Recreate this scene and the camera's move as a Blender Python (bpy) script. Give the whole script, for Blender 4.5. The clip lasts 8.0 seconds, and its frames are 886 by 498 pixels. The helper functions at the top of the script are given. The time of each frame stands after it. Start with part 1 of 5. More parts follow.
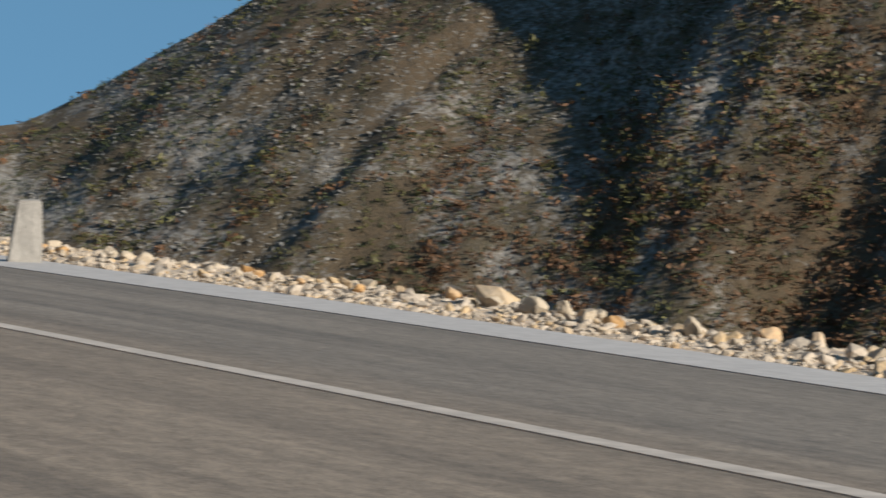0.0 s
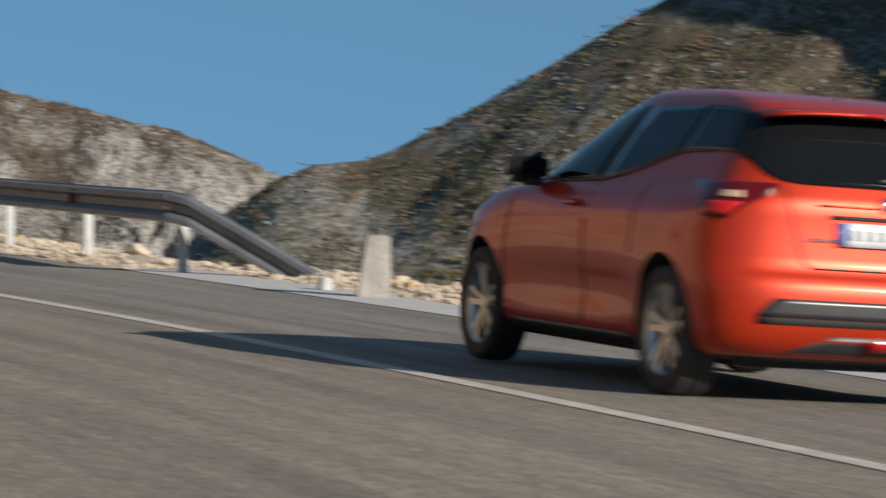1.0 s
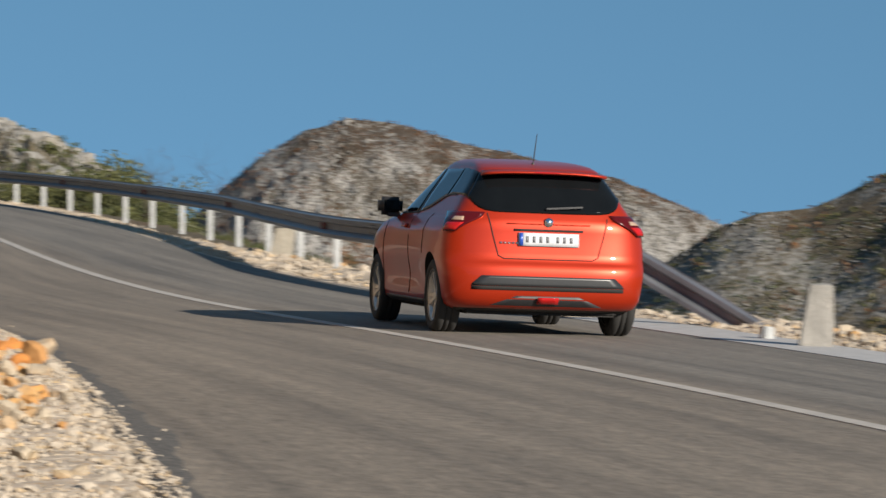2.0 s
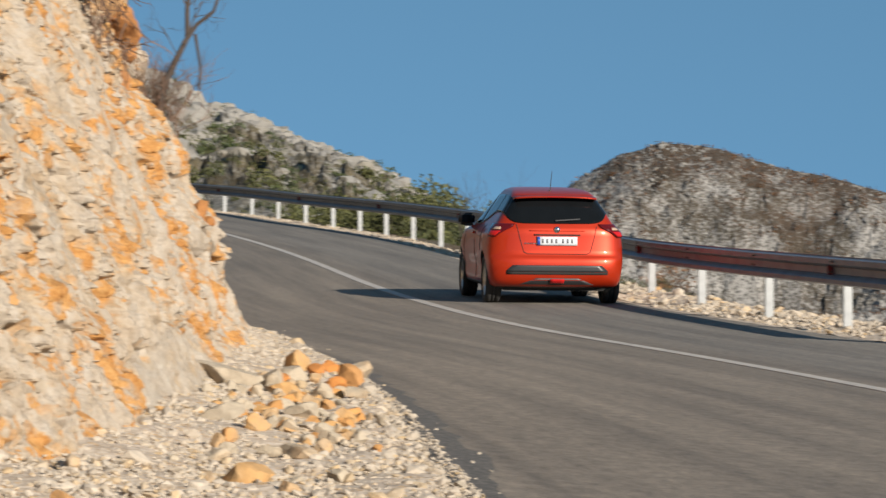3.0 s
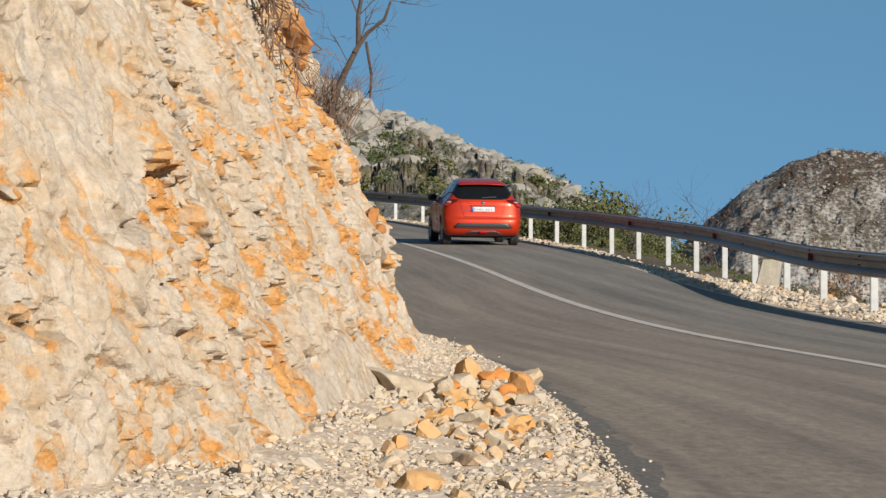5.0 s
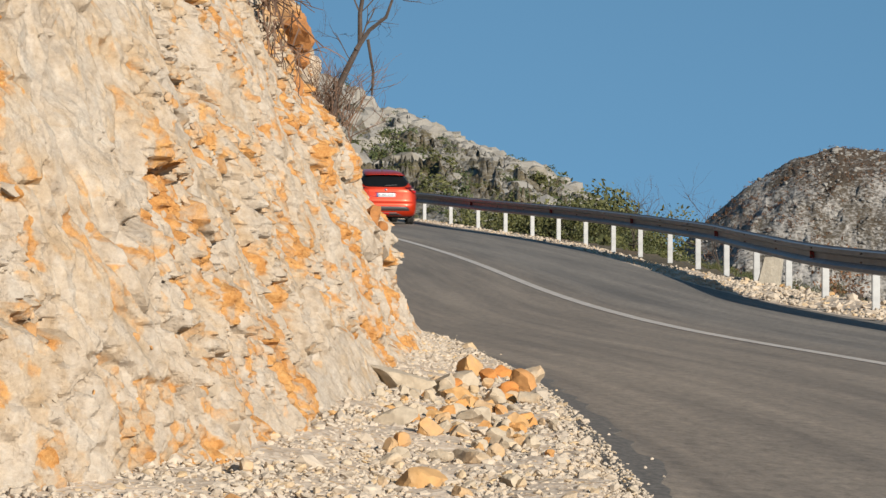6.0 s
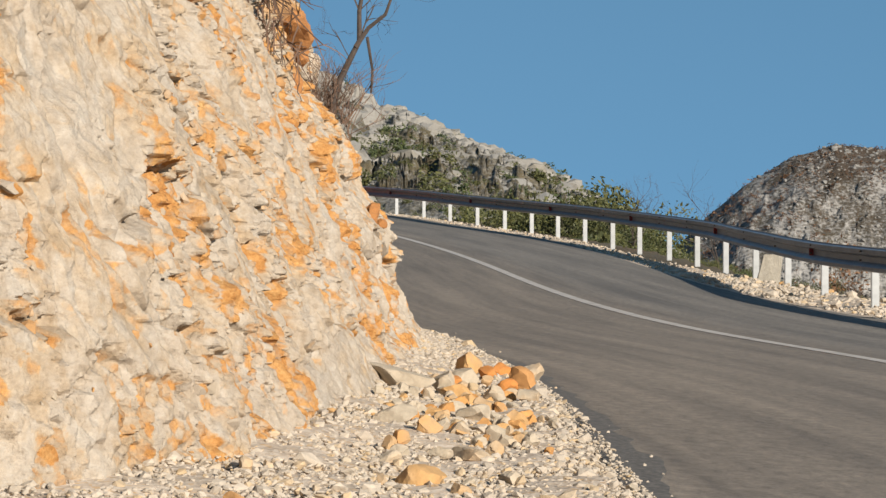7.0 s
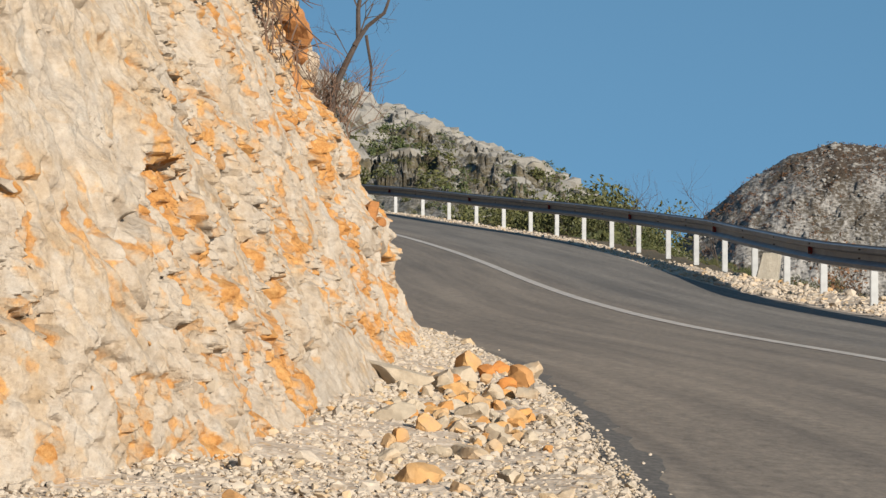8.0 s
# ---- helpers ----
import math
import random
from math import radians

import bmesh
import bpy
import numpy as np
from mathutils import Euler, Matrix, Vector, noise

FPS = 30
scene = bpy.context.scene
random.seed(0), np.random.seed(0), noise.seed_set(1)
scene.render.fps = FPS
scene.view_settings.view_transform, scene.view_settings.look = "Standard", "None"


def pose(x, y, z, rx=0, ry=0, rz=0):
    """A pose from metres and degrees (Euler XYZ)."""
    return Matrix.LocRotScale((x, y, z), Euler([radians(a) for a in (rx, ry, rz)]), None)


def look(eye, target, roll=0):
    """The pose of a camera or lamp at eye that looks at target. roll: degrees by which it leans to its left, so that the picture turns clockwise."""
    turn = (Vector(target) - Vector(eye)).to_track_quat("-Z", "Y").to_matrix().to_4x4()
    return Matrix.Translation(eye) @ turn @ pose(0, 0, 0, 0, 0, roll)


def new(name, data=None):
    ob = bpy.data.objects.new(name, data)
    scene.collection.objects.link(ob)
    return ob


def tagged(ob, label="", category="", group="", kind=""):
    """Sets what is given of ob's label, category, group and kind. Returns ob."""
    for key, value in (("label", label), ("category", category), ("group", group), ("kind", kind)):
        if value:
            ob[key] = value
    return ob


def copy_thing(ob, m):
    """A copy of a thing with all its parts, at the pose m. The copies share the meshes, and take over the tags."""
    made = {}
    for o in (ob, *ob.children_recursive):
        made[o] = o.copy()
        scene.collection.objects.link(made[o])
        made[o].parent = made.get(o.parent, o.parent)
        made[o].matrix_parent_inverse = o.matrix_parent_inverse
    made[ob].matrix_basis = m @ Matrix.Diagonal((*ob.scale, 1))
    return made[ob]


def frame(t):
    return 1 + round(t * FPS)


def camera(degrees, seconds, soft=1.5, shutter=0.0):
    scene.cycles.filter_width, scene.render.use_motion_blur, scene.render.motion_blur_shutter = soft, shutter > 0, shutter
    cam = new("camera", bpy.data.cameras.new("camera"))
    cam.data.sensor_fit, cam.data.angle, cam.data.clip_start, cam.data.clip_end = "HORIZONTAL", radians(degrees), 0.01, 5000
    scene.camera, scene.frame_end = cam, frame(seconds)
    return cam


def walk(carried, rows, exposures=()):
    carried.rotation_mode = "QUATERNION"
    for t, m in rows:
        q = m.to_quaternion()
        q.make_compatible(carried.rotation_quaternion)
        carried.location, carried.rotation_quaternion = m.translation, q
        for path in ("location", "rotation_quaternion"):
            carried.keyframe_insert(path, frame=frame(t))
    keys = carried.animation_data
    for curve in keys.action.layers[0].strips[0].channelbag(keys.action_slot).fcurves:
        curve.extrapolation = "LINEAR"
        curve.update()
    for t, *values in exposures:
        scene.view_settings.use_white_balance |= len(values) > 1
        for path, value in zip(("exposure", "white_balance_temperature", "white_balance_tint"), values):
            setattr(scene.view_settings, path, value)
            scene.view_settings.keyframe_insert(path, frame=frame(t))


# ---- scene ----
EXPOSURE = 0.68
# A long lens on a low tripod that pans left after a passing car.
EYE = 0.9
cam = camera(14.888, 8.0, soft=1.42, shutter=0.5)
PAN = [  # seconds, yaw, pitch
    (0.0, -21.514, -1.841),
    (0.5, -18.992, -1.669),
    (0.6, -18.279, -1.567),
    (1.0, -15.655, -1.233),
    (1.2, -14.013, -1.024),
    (2.3, -6.391, -0.263),
    (2.5, -5.268, -0.17),
    (3.0, -2.882, -0.013),
    (3.5, -1.568, 0.089),
    (4.0, -0.796, 0.116),
    (4.5, -0.298, 0.109),
    (5.0, -0.0, 0.113),
    (6.5, 0.031, 0.045),
    (7.0, 0.018, 0.029),
    (7.5, 0.005, 0.01),
    (8.0, -0.0, 0.0),
]
walk(cam, [(t, pose(0, 0, EYE, 90 + pitch, 0, yaw)) for t, yaw, pitch in PAN], [(0.0, EXPOSURE), (8.0, EXPOSURE)])

# ---- daylight ----
SUN = Vector((0.57, -0.82, 0.358)).normalized()
world = bpy.data.worlds.new("sky")
world.use_nodes = True
scene.world = world
sky = world.node_tree.nodes.new("ShaderNodeTexSky")
sky.sky_type, sky.sun_disc = "NISHITA", False
sky.sun_elevation, sky.sun_rotation = math.asin(SUN.z), math.atan2(SUN.x, SUN.y)
sky.altitude, sky.air_density, sky.dust_density, sky.ozone_density = 900, 1.0, 0.0, 0.4
high = world.node_tree.nodes.new("ShaderNodeMapping")
high.inputs["Location"].default_value = (0, 0, 0.5)
world.node_tree.links.new(world.node_tree.nodes.new("ShaderNodeTexCoord").outputs["Generated"], high.inputs[0])
world.node_tree.links.new(high.outputs[0], sky.inputs["Vector"])
tint = world.node_tree.nodes.new("ShaderNodeMix")
tint.data_type, tint.blend_type = "RGBA", "MULTIPLY"
tint.inputs[0].default_value, tint.inputs[7].default_value = 1.0, (0.69, 1.0, 1.0, 1)
world.node_tree.links.new(sky.outputs[0], tint.inputs[6])
world.node_tree.links.new(tint.outputs[2], world.node_tree.nodes["Background"].inputs[0])
world.node_tree.nodes["Background"].inputs[1].default_value = 0.114
sun = new("sun", bpy.data.lights.new("sun", "SUN"))
sun.data.energy, sun.data.angle, sun.data.color = 5.0, radians(0.5), (1.0, 0.92, 0.80)
sun.matrix_world = look(SUN * 50, (0, 0, 0))


# ---- materials ----
class Nodes:
    """A small helper to write node materials."""

    def __init__(self, name, rough=0.8, metal=0.0):
        self.mat = bpy.data.materials.new(name)
        self.mat.use_nodes = True
        self.tree = self.mat.node_tree
        self.bsdf = self.tree.nodes["Principled BSDF"]
        self.bsdf.inputs["Roughness"].default_value = rough
        self.bsdf.inputs["Metallic"].default_value = metal
        self.coord = self.tree.nodes.new("ShaderNodeTexCoord").outputs["Object"]

    def join(self, a, b):
        self.tree.links.new(a, b)

    def scaled(self, sx, sy, sz):
        n = self.tree.nodes.new("ShaderNodeMapping")
        n.inputs["Scale"].default_value = (sx, sy, sz)
        self.join(self.coord, n.inputs[0])
        return n.outputs[0]

    def noise(self, scale, detail=4.0, rough=0.6, vec=None, dist=0.0):
        n = self.tree.nodes.new("ShaderNodeTexNoise")
        n.inputs["Scale"].default_value, n.inputs["Detail"].default_value = scale, detail
        n.inputs["Roughness"].default_value, n.inputs["Distortion"].default_value = rough, dist
        self.join(vec or self.coord, n.inputs["Vector"])
        return n.outputs["Fac"]

    def cells(self, scale, feature="F1", vec=None, out="Distance"):
        n = self.tree.nodes.new("ShaderNodeTexVoronoi")
        n.feature = feature
        n.inputs["Scale"].default_value = scale
        self.join(vec or self.coord, n.inputs["Vector"])
        return n.outputs[out]

    def ramp(self, fac, stops):
        n = self.tree.nodes.new("ShaderNodeValToRGB")
        while len(n.color_ramp.elements) < len(stops):
            n.color_ramp.elements.new(0.5)
        for e, (at, col) in zip(n.color_ramp.elements, stops):
            e.position = at
            e.color = (*col, 1) if isinstance(col, tuple) else (col, col, col, 1)
        self.join(fac, n.inputs[0])
        return n.outputs[0]

    def mix(self, fac, a, b, kind="MIX"):
        n = self.tree.nodes.new("ShaderNodeMix")
        n.data_type, n.blend_type = "RGBA", kind
        for sock, v in ((n.inputs[0], fac), (n.inputs[6], a), (n.inputs[7], b)):
            if isinstance(v, (int, float)):
                sock.default_value = v
            elif isinstance(v, tuple):
                sock.default_value = (*v, 1)
            else:
                self.join(v, sock)
        return n.outputs[2]

    def island(self):
        return self.tree.nodes.new("ShaderNodeNewGeometry").outputs["Random Per Island"]

    def each(self):
        return self.tree.nodes.new("ShaderNodeObjectInfo").outputs["Random"]

    def color(self, c):
        s = self.bsdf.inputs["Base Color"]
        if isinstance(c, tuple):
            s.default_value = (*c, 1)
        else:
            self.join(c, s)
        return self

    def bump(self, height, strength=0.4, distance=0.02):
        n = self.tree.nodes.new("ShaderNodeBump")
        n.inputs["Strength"].default_value, n.inputs["Distance"].default_value = strength, distance
        self.join(height, n.inputs["Height"])
        self.join(n.outputs[0], self.bsdf.inputs["Normal"])
        return self


def plain(name, col, rough=0.6, metal=0.0, grain=0.12, scale=30.0):
    m = Nodes(name, rough, metal)
    dark = tuple(c * (1 - grain) for c in col)
    light = tuple(min(1, c * (1 + grain)) for c in col)
    m.color(m.ramp(m.noise(scale, 5), [(0.3, dark), (0.7, light)]))
    return m.mat


def asphalt_material():
    m = Nodes("asphalt", 0.85)
    grain = m.noise(55, 4, 0.85)
    grit = m.noise(14, 5, 0.8, m.scaled(1, 0.5, 1))
    lane = m.tree.nodes.new("ShaderNodeAttribute")
    lane.attribute_name = "lane"
    m.coord = lane.outputs["Vector"]
    streak = m.noise(1.6, 6, 0.62, m.scaled(1.6, 0.045, 1), 0.15)
    patch = m.noise(0.8, 4, 0.6, m.scaled(1, 0.10, 1))
    base = m.ramp(streak, [(0.37, (0.094, 0.082, 0.069)), (0.5, (0.142, 0.123, 0.102)), (0.63, (0.184, 0.160, 0.132))])
    base = m.mix(0.25, base, m.ramp(patch, [(0.38, (0.100, 0.09, 0.081)), (0.62, (0.19, 0.168, 0.145))]))
    place = m.tree.nodes.new("ShaderNodeSeparateXYZ")
    m.join(m.scaled(0.1, 1, 1), place.inputs[0])
    inner = m.ramp(place.outputs[0], [(0.0, 1.0), (0.08, 0.0)])
    base = m.mix(1.0, base, m.mix(inner, (0.97, 0.965, 0.955), (1.07, 1.0, 0.92)), "MULTIPLY")
    base = m.mix(0.5, base, m.ramp(m.mix(0.5, grain, grit), [(0.38, 0.05), (0.60, 0.97)]), "OVERLAY")
    m.color(base)
    m.bump(m.mix(0.4, grain, grit), 0.7, 0.008)
    return m.mat


def rockface_material():
    """Blasted limestone: clean pale slabs, with ochre and rust in the broken ground between them."""
    m = Nodes("ochre_limestone", 0.88)
    vec = m.scaled(1, 0.5, 1)
    slab = m.tree.nodes.new("ShaderNodeAttribute")
    slab.attribute_name = "slab"
    sheet = slab.outputs["Fac"]
    facet = m.tree.nodes.new("ShaderNodeAttribute")
    facet.attribute_name = "stain"
    stain = facet.outputs["Fac"]
    m.bsdf.inputs["Specular IOR Level"].default_value = 0.2
    big = m.noise(1.1, 4, 0.55, vec, 0.3)
    mid = m.noise(13, 8, 0.68, vec, 0.7)
    soft = m.noise(3.4, 5, 0.6, vec, 0.5)
    fine = m.noise(46, 7, 0.78, m.scaled(1, 0.45, 1))
    streak = m.noise(6.0, 5, 0.6, m.scaled(2.2, 0.4, 0.5), 0.5)
    white = m.ramp(m.mix(0.5, streak, mid), [(0.34, (0.325, 0.255, 0.182)), (0.5, (0.375, 0.312, 0.245)), (0.66, (0.392, 0.345, 0.290))])
    cream = m.ramp(m.mix(0.5, fine, mid), [(0.35, (0.325, 0.225, 0.13)), (0.65, (0.39, 0.30, 0.20))])
    rust = m.ramp(m.mix(0.6, fine, mid), [(0.34, (0.29, 0.105, 0.022)), (0.5, (0.40, 0.185, 0.05)), (0.66, (0.45, 0.27, 0.105))])
    tone = m.mix(0.4, soft, stain)
    tone = m.mix(m.mix(1.0, sheet, (0.30, 0.30, 0.30), "MULTIPLY"), tone, (0.30, 0.30, 0.30))
    col = m.mix(m.ramp(tone, [(0.42, 0.0), (0.56, 0.85)]), white, cream)
    spot = m.mix(0.36, m.mix(0.45, mid, soft), stain)
    spot = m.mix(0.25, spot, big)
    axes = m.tree.nodes.new("ShaderNodeSeparateXYZ")
    m.join(m.scaled(1, 0.04, 1), axes.inputs[0])
    spot = m.mix(m.ramp(axes.outputs[1], [(0.45, 0.0), (0.75, 0.07)]), spot, (0.9, 0.9, 0.9))  # rustier along the road
    spot = m.mix(m.mix(1.0, sheet, (0.20, 0.20, 0.20), "MULTIPLY"), spot, (0.28, 0.28, 0.28))
    col = m.mix(m.ramp(spot, [(0.506, 0.0), (0.57, 0.92)]), col, rust)
    col = m.mix(0.32, col, m.ramp(m.mix(0.35, fine, mid), [(0.32, 0.12), (0.5, 0.56), (0.66, 0.9)]), "OVERLAY")
    m.color(col)
    m.bump(m.mix(0.45, m.mix(0.5, fine, mid), m.noise(95, 4, 0.7)), 0.9, 0.022)
    return m.mat


def stone_material(name, pale, ochre, share, by_island):
    m = Nodes(name, 0.9)
    pick = m.island() if by_island else m.each()
    fine = m.noise(18, 6, 0.7)
    hue = m.ramp(m.mix(0.4, pick, m.noise(4, 4)), [(1 - share - 0.12, pale), (1 - share + 0.06, ochre)])
    col = m.mix(m.ramp(pick, [(0.0, 0.25), (1.0, 0.0)]), hue, tuple(c * 0.62 for c in pale))
    col = m.mix(0.35, col, m.ramp(fine, [(0.25, 0.25), (0.75, 0.9)]), "OVERLAY")
    m.color(col)
    m.bump(fine, 0.5, 0.02)
    return m.mat


def hill_material(name, rock, scrub, rust, grain, rock_share):
    """Karst hillside: pale broken rock between dry scrub."""
    m = Nodes(name, 0.95)
    big = m.noise(0.02 * grain, 4, 0.55, dist=0.4)
    mid = m.noise(0.16 * grain, 6, 0.7)
    fine = m.noise(1.1 * grain, 8, 0.78, m.scaled(1, 1, 1.8))
    shard = m.cells(0.9 * grain, "F1", m.scaled(1, 1, 1.7))
    growth = m.mix(m.ramp(big, [(0.45, 0.0), (0.6, 0.8)]), scrub, rust)
    growth = m.mix(m.ramp(fine, [(0.40, 0.7), (0.6, 0.0)]), growth, tuple(c * 0.5 for c in scrub))
    stone = m.ramp(m.mix(0.5, fine, shard), [(0.33, tuple(c * 0.32 for c in rock)), (0.46, rock), (0.62, tuple(min(1, c * 1.35) for c in rock))])
    band = m.noise(0.07 * grain, 5, 0.6, m.scaled(1.5, 1, 0.8), 0.6)  # outcrops in patches and bands
    where = m.mix(0.28, m.mix(0.3, m.mix(0.3, fine, mid), band), big)
    col = m.mix(m.ramp(where, [(rock_share - 0.025, 1.0), (rock_share + 0.03, 0.0)]), growth, stone)
    m.color(col)
    m.bump(m.mix(0.5, fine, mid), 0.9, 1.0 / grain)
    return m.mat


ASPHALT = asphalt_material()
LINE = plain("road_paint", (0.39, 0.35, 0.31), 0.75, grain=0.22, scale=6)
CONCRETE = plain("pale_concrete", (0.37, 0.355, 0.345), 0.85, grain=0.14, scale=9)
ROCKFACE = rockface_material()
BOULDER = stone_material("broken_stone", (0.37, 0.305, 0.225), (0.40, 0.23, 0.09), 0.36, False)
ORANGE = stone_material("orange_rubble", (0.41, 0.30, 0.18), (0.41, 0.20, 0.06), 0.6, False)
ORANGE_BLOCK = stone_material("orange_block", (0.40, 0.20, 0.07), (0.40, 0.155, 0.035), 0.6, False)
RUBBLE = stone_material("gravel_stone", (0.395, 0.332, 0.262), (0.40, 0.285, 0.16), 0.25, True)
def gravel_material():
    m = Nodes("gravel_bed", 0.92)
    cell = m.cells(48, "F1", None, "Color")
    sep = m.tree.nodes.new("ShaderNodeSeparateColor")
    m.join(cell, sep.inputs[0])
    col = m.ramp(sep.outputs[0], [(0.0, (0.36, 0.28, 0.205)), (0.45, (0.44, 0.355, 0.275)), (0.8, (0.48, 0.405, 0.325)), (1.0, (0.42, 0.27, 0.14))])
    col = m.mix(0.4, col, m.ramp(m.noise(2.5, 5), [(0.35, 0.3), (0.65, 0.75)]), "OVERLAY")
    m.color(col)
    m.bump(m.mix(0.5, m.cells(48), m.noise(20, 5)), 0.7, 0.012)
    return m.mat


GRAVEL = gravel_material()
HILL_A = hill_material("brown_karst", (0.225, 0.212, 0.192), (0.105, 0.084, 0.050), (0.112, 0.072, 0.038), 1.0, 0.485)
HILL_B = hill_material("grey_karst", (0.235, 0.222, 0.206), (0.056, 0.046, 0.029), (0.070, 0.043, 0.027), 1.0, 0.503)
HILL_C = hill_material("pale_karst", (0.235, 0.218, 0.192), (0.125, 0.105, 0.054), (0.13, 0.095, 0.048), 4.0, 0.50)
EARTH = hill_material("dry_ground", (0.30, 0.27, 0.22), (0.105, 0.08, 0.042), (0.13, 0.077, 0.035), 8.0, 0.42)


def leaf_material(name, a, b):
    m = Nodes(name, 0.7)
    m.color(m.ramp(m.island(), [(0.0, a), (1.0, b)]))
    return m.mat


LEAF = leaf_material("evergreen_leaf", (0.022, 0.034, 0.009), (0.075, 0.09, 0.024))
LEAF_YELLOW = leaf_material("olive_leaf", (0.036, 0.043, 0.010), (0.092, 0.090, 0.023))
SCRUB_GREEN = leaf_material("hill_scrub_leaf", (0.026, 0.038, 0.011), (0.056, 0.068, 0.020))
SCRUB_OLIVE = leaf_material("hill_olive_leaf", (0.056, 0.055, 0.014), (0.105, 0.094, 0.024))
SCRUB_RUST = leaf_material("hill_russet_leaf", (0.080, 0.038, 0.015), (0.140, 0.064, 0.024))
LEAF_RUST = leaf_material("russet_leaf", (0.075, 0.036, 0.015), (0.18, 0.085, 0.034))
DRY = leaf_material("dry_twig", (0.055, 0.030, 0.018), (0.15, 0.08, 0.045))
BARK = plain("grey_bark", (0.05, 0.037, 0.03), 0.9, grain=0.35, scale=25)


# ---- mesh helpers ----
def part(name, bm, material, parent=None, label="", smooth=False):
    me = bpy.data.meshes.new(name)
    bm.to_mesh(me)
    bm.free()
    return hang(name, me, material, parent, label, smooth)


def hang(name, me, material, parent=None, label="", smooth=False):
    if material and not me.materials:
        me.materials.append(material)
    if smooth:
        me.shade_smooth()
    ob = new(name, me)
    ob.parent = parent
    return tagged(ob, label)


def raw_mesh(name, verts, faces):
    """A mesh from numpy arrays; all faces have the same number of corners."""
    me = bpy.data.meshes.new(name)
    verts, faces = np.asarray(verts, float).reshape(-1, 3), np.asarray(faces, np.int32)
    n, k = faces.shape
    me.vertices.add(len(verts))
    me.vertices.foreach_set("co", verts.ravel())
    me.loops.add(n * k)
    me.loops.foreach_set("vertex_index", faces.ravel())
    me.polygons.add(n)
    me.polygons.foreach_set("loop_start", np.arange(0, n * k, k, dtype=np.int32))
    me.update(calc_edges=True)
    me.validate()
    me.shade_flat()
    return me


def grid_mesh(name, pts):
    """A sheet from an array of points (rows, columns, 3)."""
    n, m = pts.shape[:2]
    i = np.arange(n * m).reshape(n, m)
    faces = np.stack([i[:-1, :-1], i[:-1, 1:], i[1:, 1:], i[1:, :-1]], -1).reshape(-1, 4)
    return raw_mesh(name, pts, faces)


def arrays(bm):
    bmesh.ops.triangulate(bm, faces=bm.faces)
    bm.verts.index_update()
    v = np.array([v.co[:] for v in bm.verts])
    f = np.array([[c.index for c in fc.verts] for fc in bm.faces])
    bm.free()
    return v, f


def turns(rng, n, tilt=math.pi):
    """Random turns: about z freely, then a tilt."""
    a, b, c = rng.uniform(0, 2 * math.pi, n), rng.uniform(-tilt, tilt, n), rng.uniform(-tilt, tilt, n)
    ca, sa, cb, sb, cc, sc = np.cos(a), np.sin(a), np.cos(b), np.sin(b), np.cos(c), np.sin(c)
    z, o = np.zeros(n), np.ones(n)
    rz = np.stack([ca, -sa, z, sa, ca, z, z, z, o], -1).reshape(n, 3, 3)
    rx = np.stack([o, z, z, z, cb, -sb, z, sb, cb], -1).reshape(n, 3, 3)
    ry = np.stack([cc, z, sc, z, o, z, -sc, z, cc], -1).reshape(n, 3, 3)
    return rz @ rx @ ry


def strew(name, protos, places, sizes, rng, tilt=math.pi):
    """One mesh of many small pieces, each a turned copy of a prototype."""
    vs, fs, base = [], [], 0
    which = rng.integers(0, len(protos), len(places))
    sizes = np.asarray(sizes, float)
    if sizes.ndim == 1:
        sizes = np.repeat(sizes[:, None], 3, 1)
    for k, (v, f) in enumerate(protos):
        sel = which == k
        n = int(sel.sum())
        if not n:
            continue
        r = turns(rng, n, tilt)
        w = np.einsum("nij,nvj->nvi", r, v[None] * sizes[sel][:, None, :]) + places[sel][:, None, :]
        vs.append(w.reshape(-1, 3))
        fs.append((f[None] + (np.arange(n) * len(v))[:, None, None]).reshape(-1, f.shape[1]) + base)
        base += n * len(v)
    return raw_mesh(name, np.concatenate(vs), np.concatenate(fs))


def rock_bm(seed, level=2, cuts=9, flat=(1, 1, 0.75)):
    """An angular broken stone: a ball cut by planes."""
    rng = random.Random(seed)
    bm = bmesh.new()
    bmesh.ops.create_icosphere(bm, subdivisions=level, radius=1)
    for _ in range(cuts):
        n = Vector((rng.gauss(0, 1), rng.gauss(0, 1), rng.gauss(0, 1))).normalized()
        d = rng.uniform(0.42, 0.8)
        for v in bm.verts:
            v.co -= n * max(0, v.co.dot(n) - d)
    for v in bm.verts:
        v.co += Vector((rng.gauss(0, 1), rng.gauss(0, 1), rng.gauss(0, 1))) * 0.02
        v.co = Vector((v.co.x * flat[0], v.co.y * flat[1], v.co.z * flat[2]))
    return bm


PEBBLES = [arrays(rock_bm(s, 1, 6)) for s in range(8)]
STONES = [arrays(rock_bm(s + 50, 2, 10)) for s in range(8)]


def box(bm, x0, x1, y0, y1, z0, z1, bevel=0.0):
    r = bmesh.ops.create_cube(bm, size=1)
    bmesh.ops.scale(bm, vec=(x1 - x0, y1 - y0, z1 - z0), verts=r["verts"])
    bmesh.ops.translate(bm, vec=((x0 + x1) / 2, (y0 + y1) / 2, (z0 + z1) / 2), verts=r["verts"])
    if bevel:
        e = list({e for v in r["verts"] for e in v.link_edges})
        bmesh.ops.bevel(bm, geom=e, offset=bevel, segments=2, affect="EDGES")
    return r["verts"]


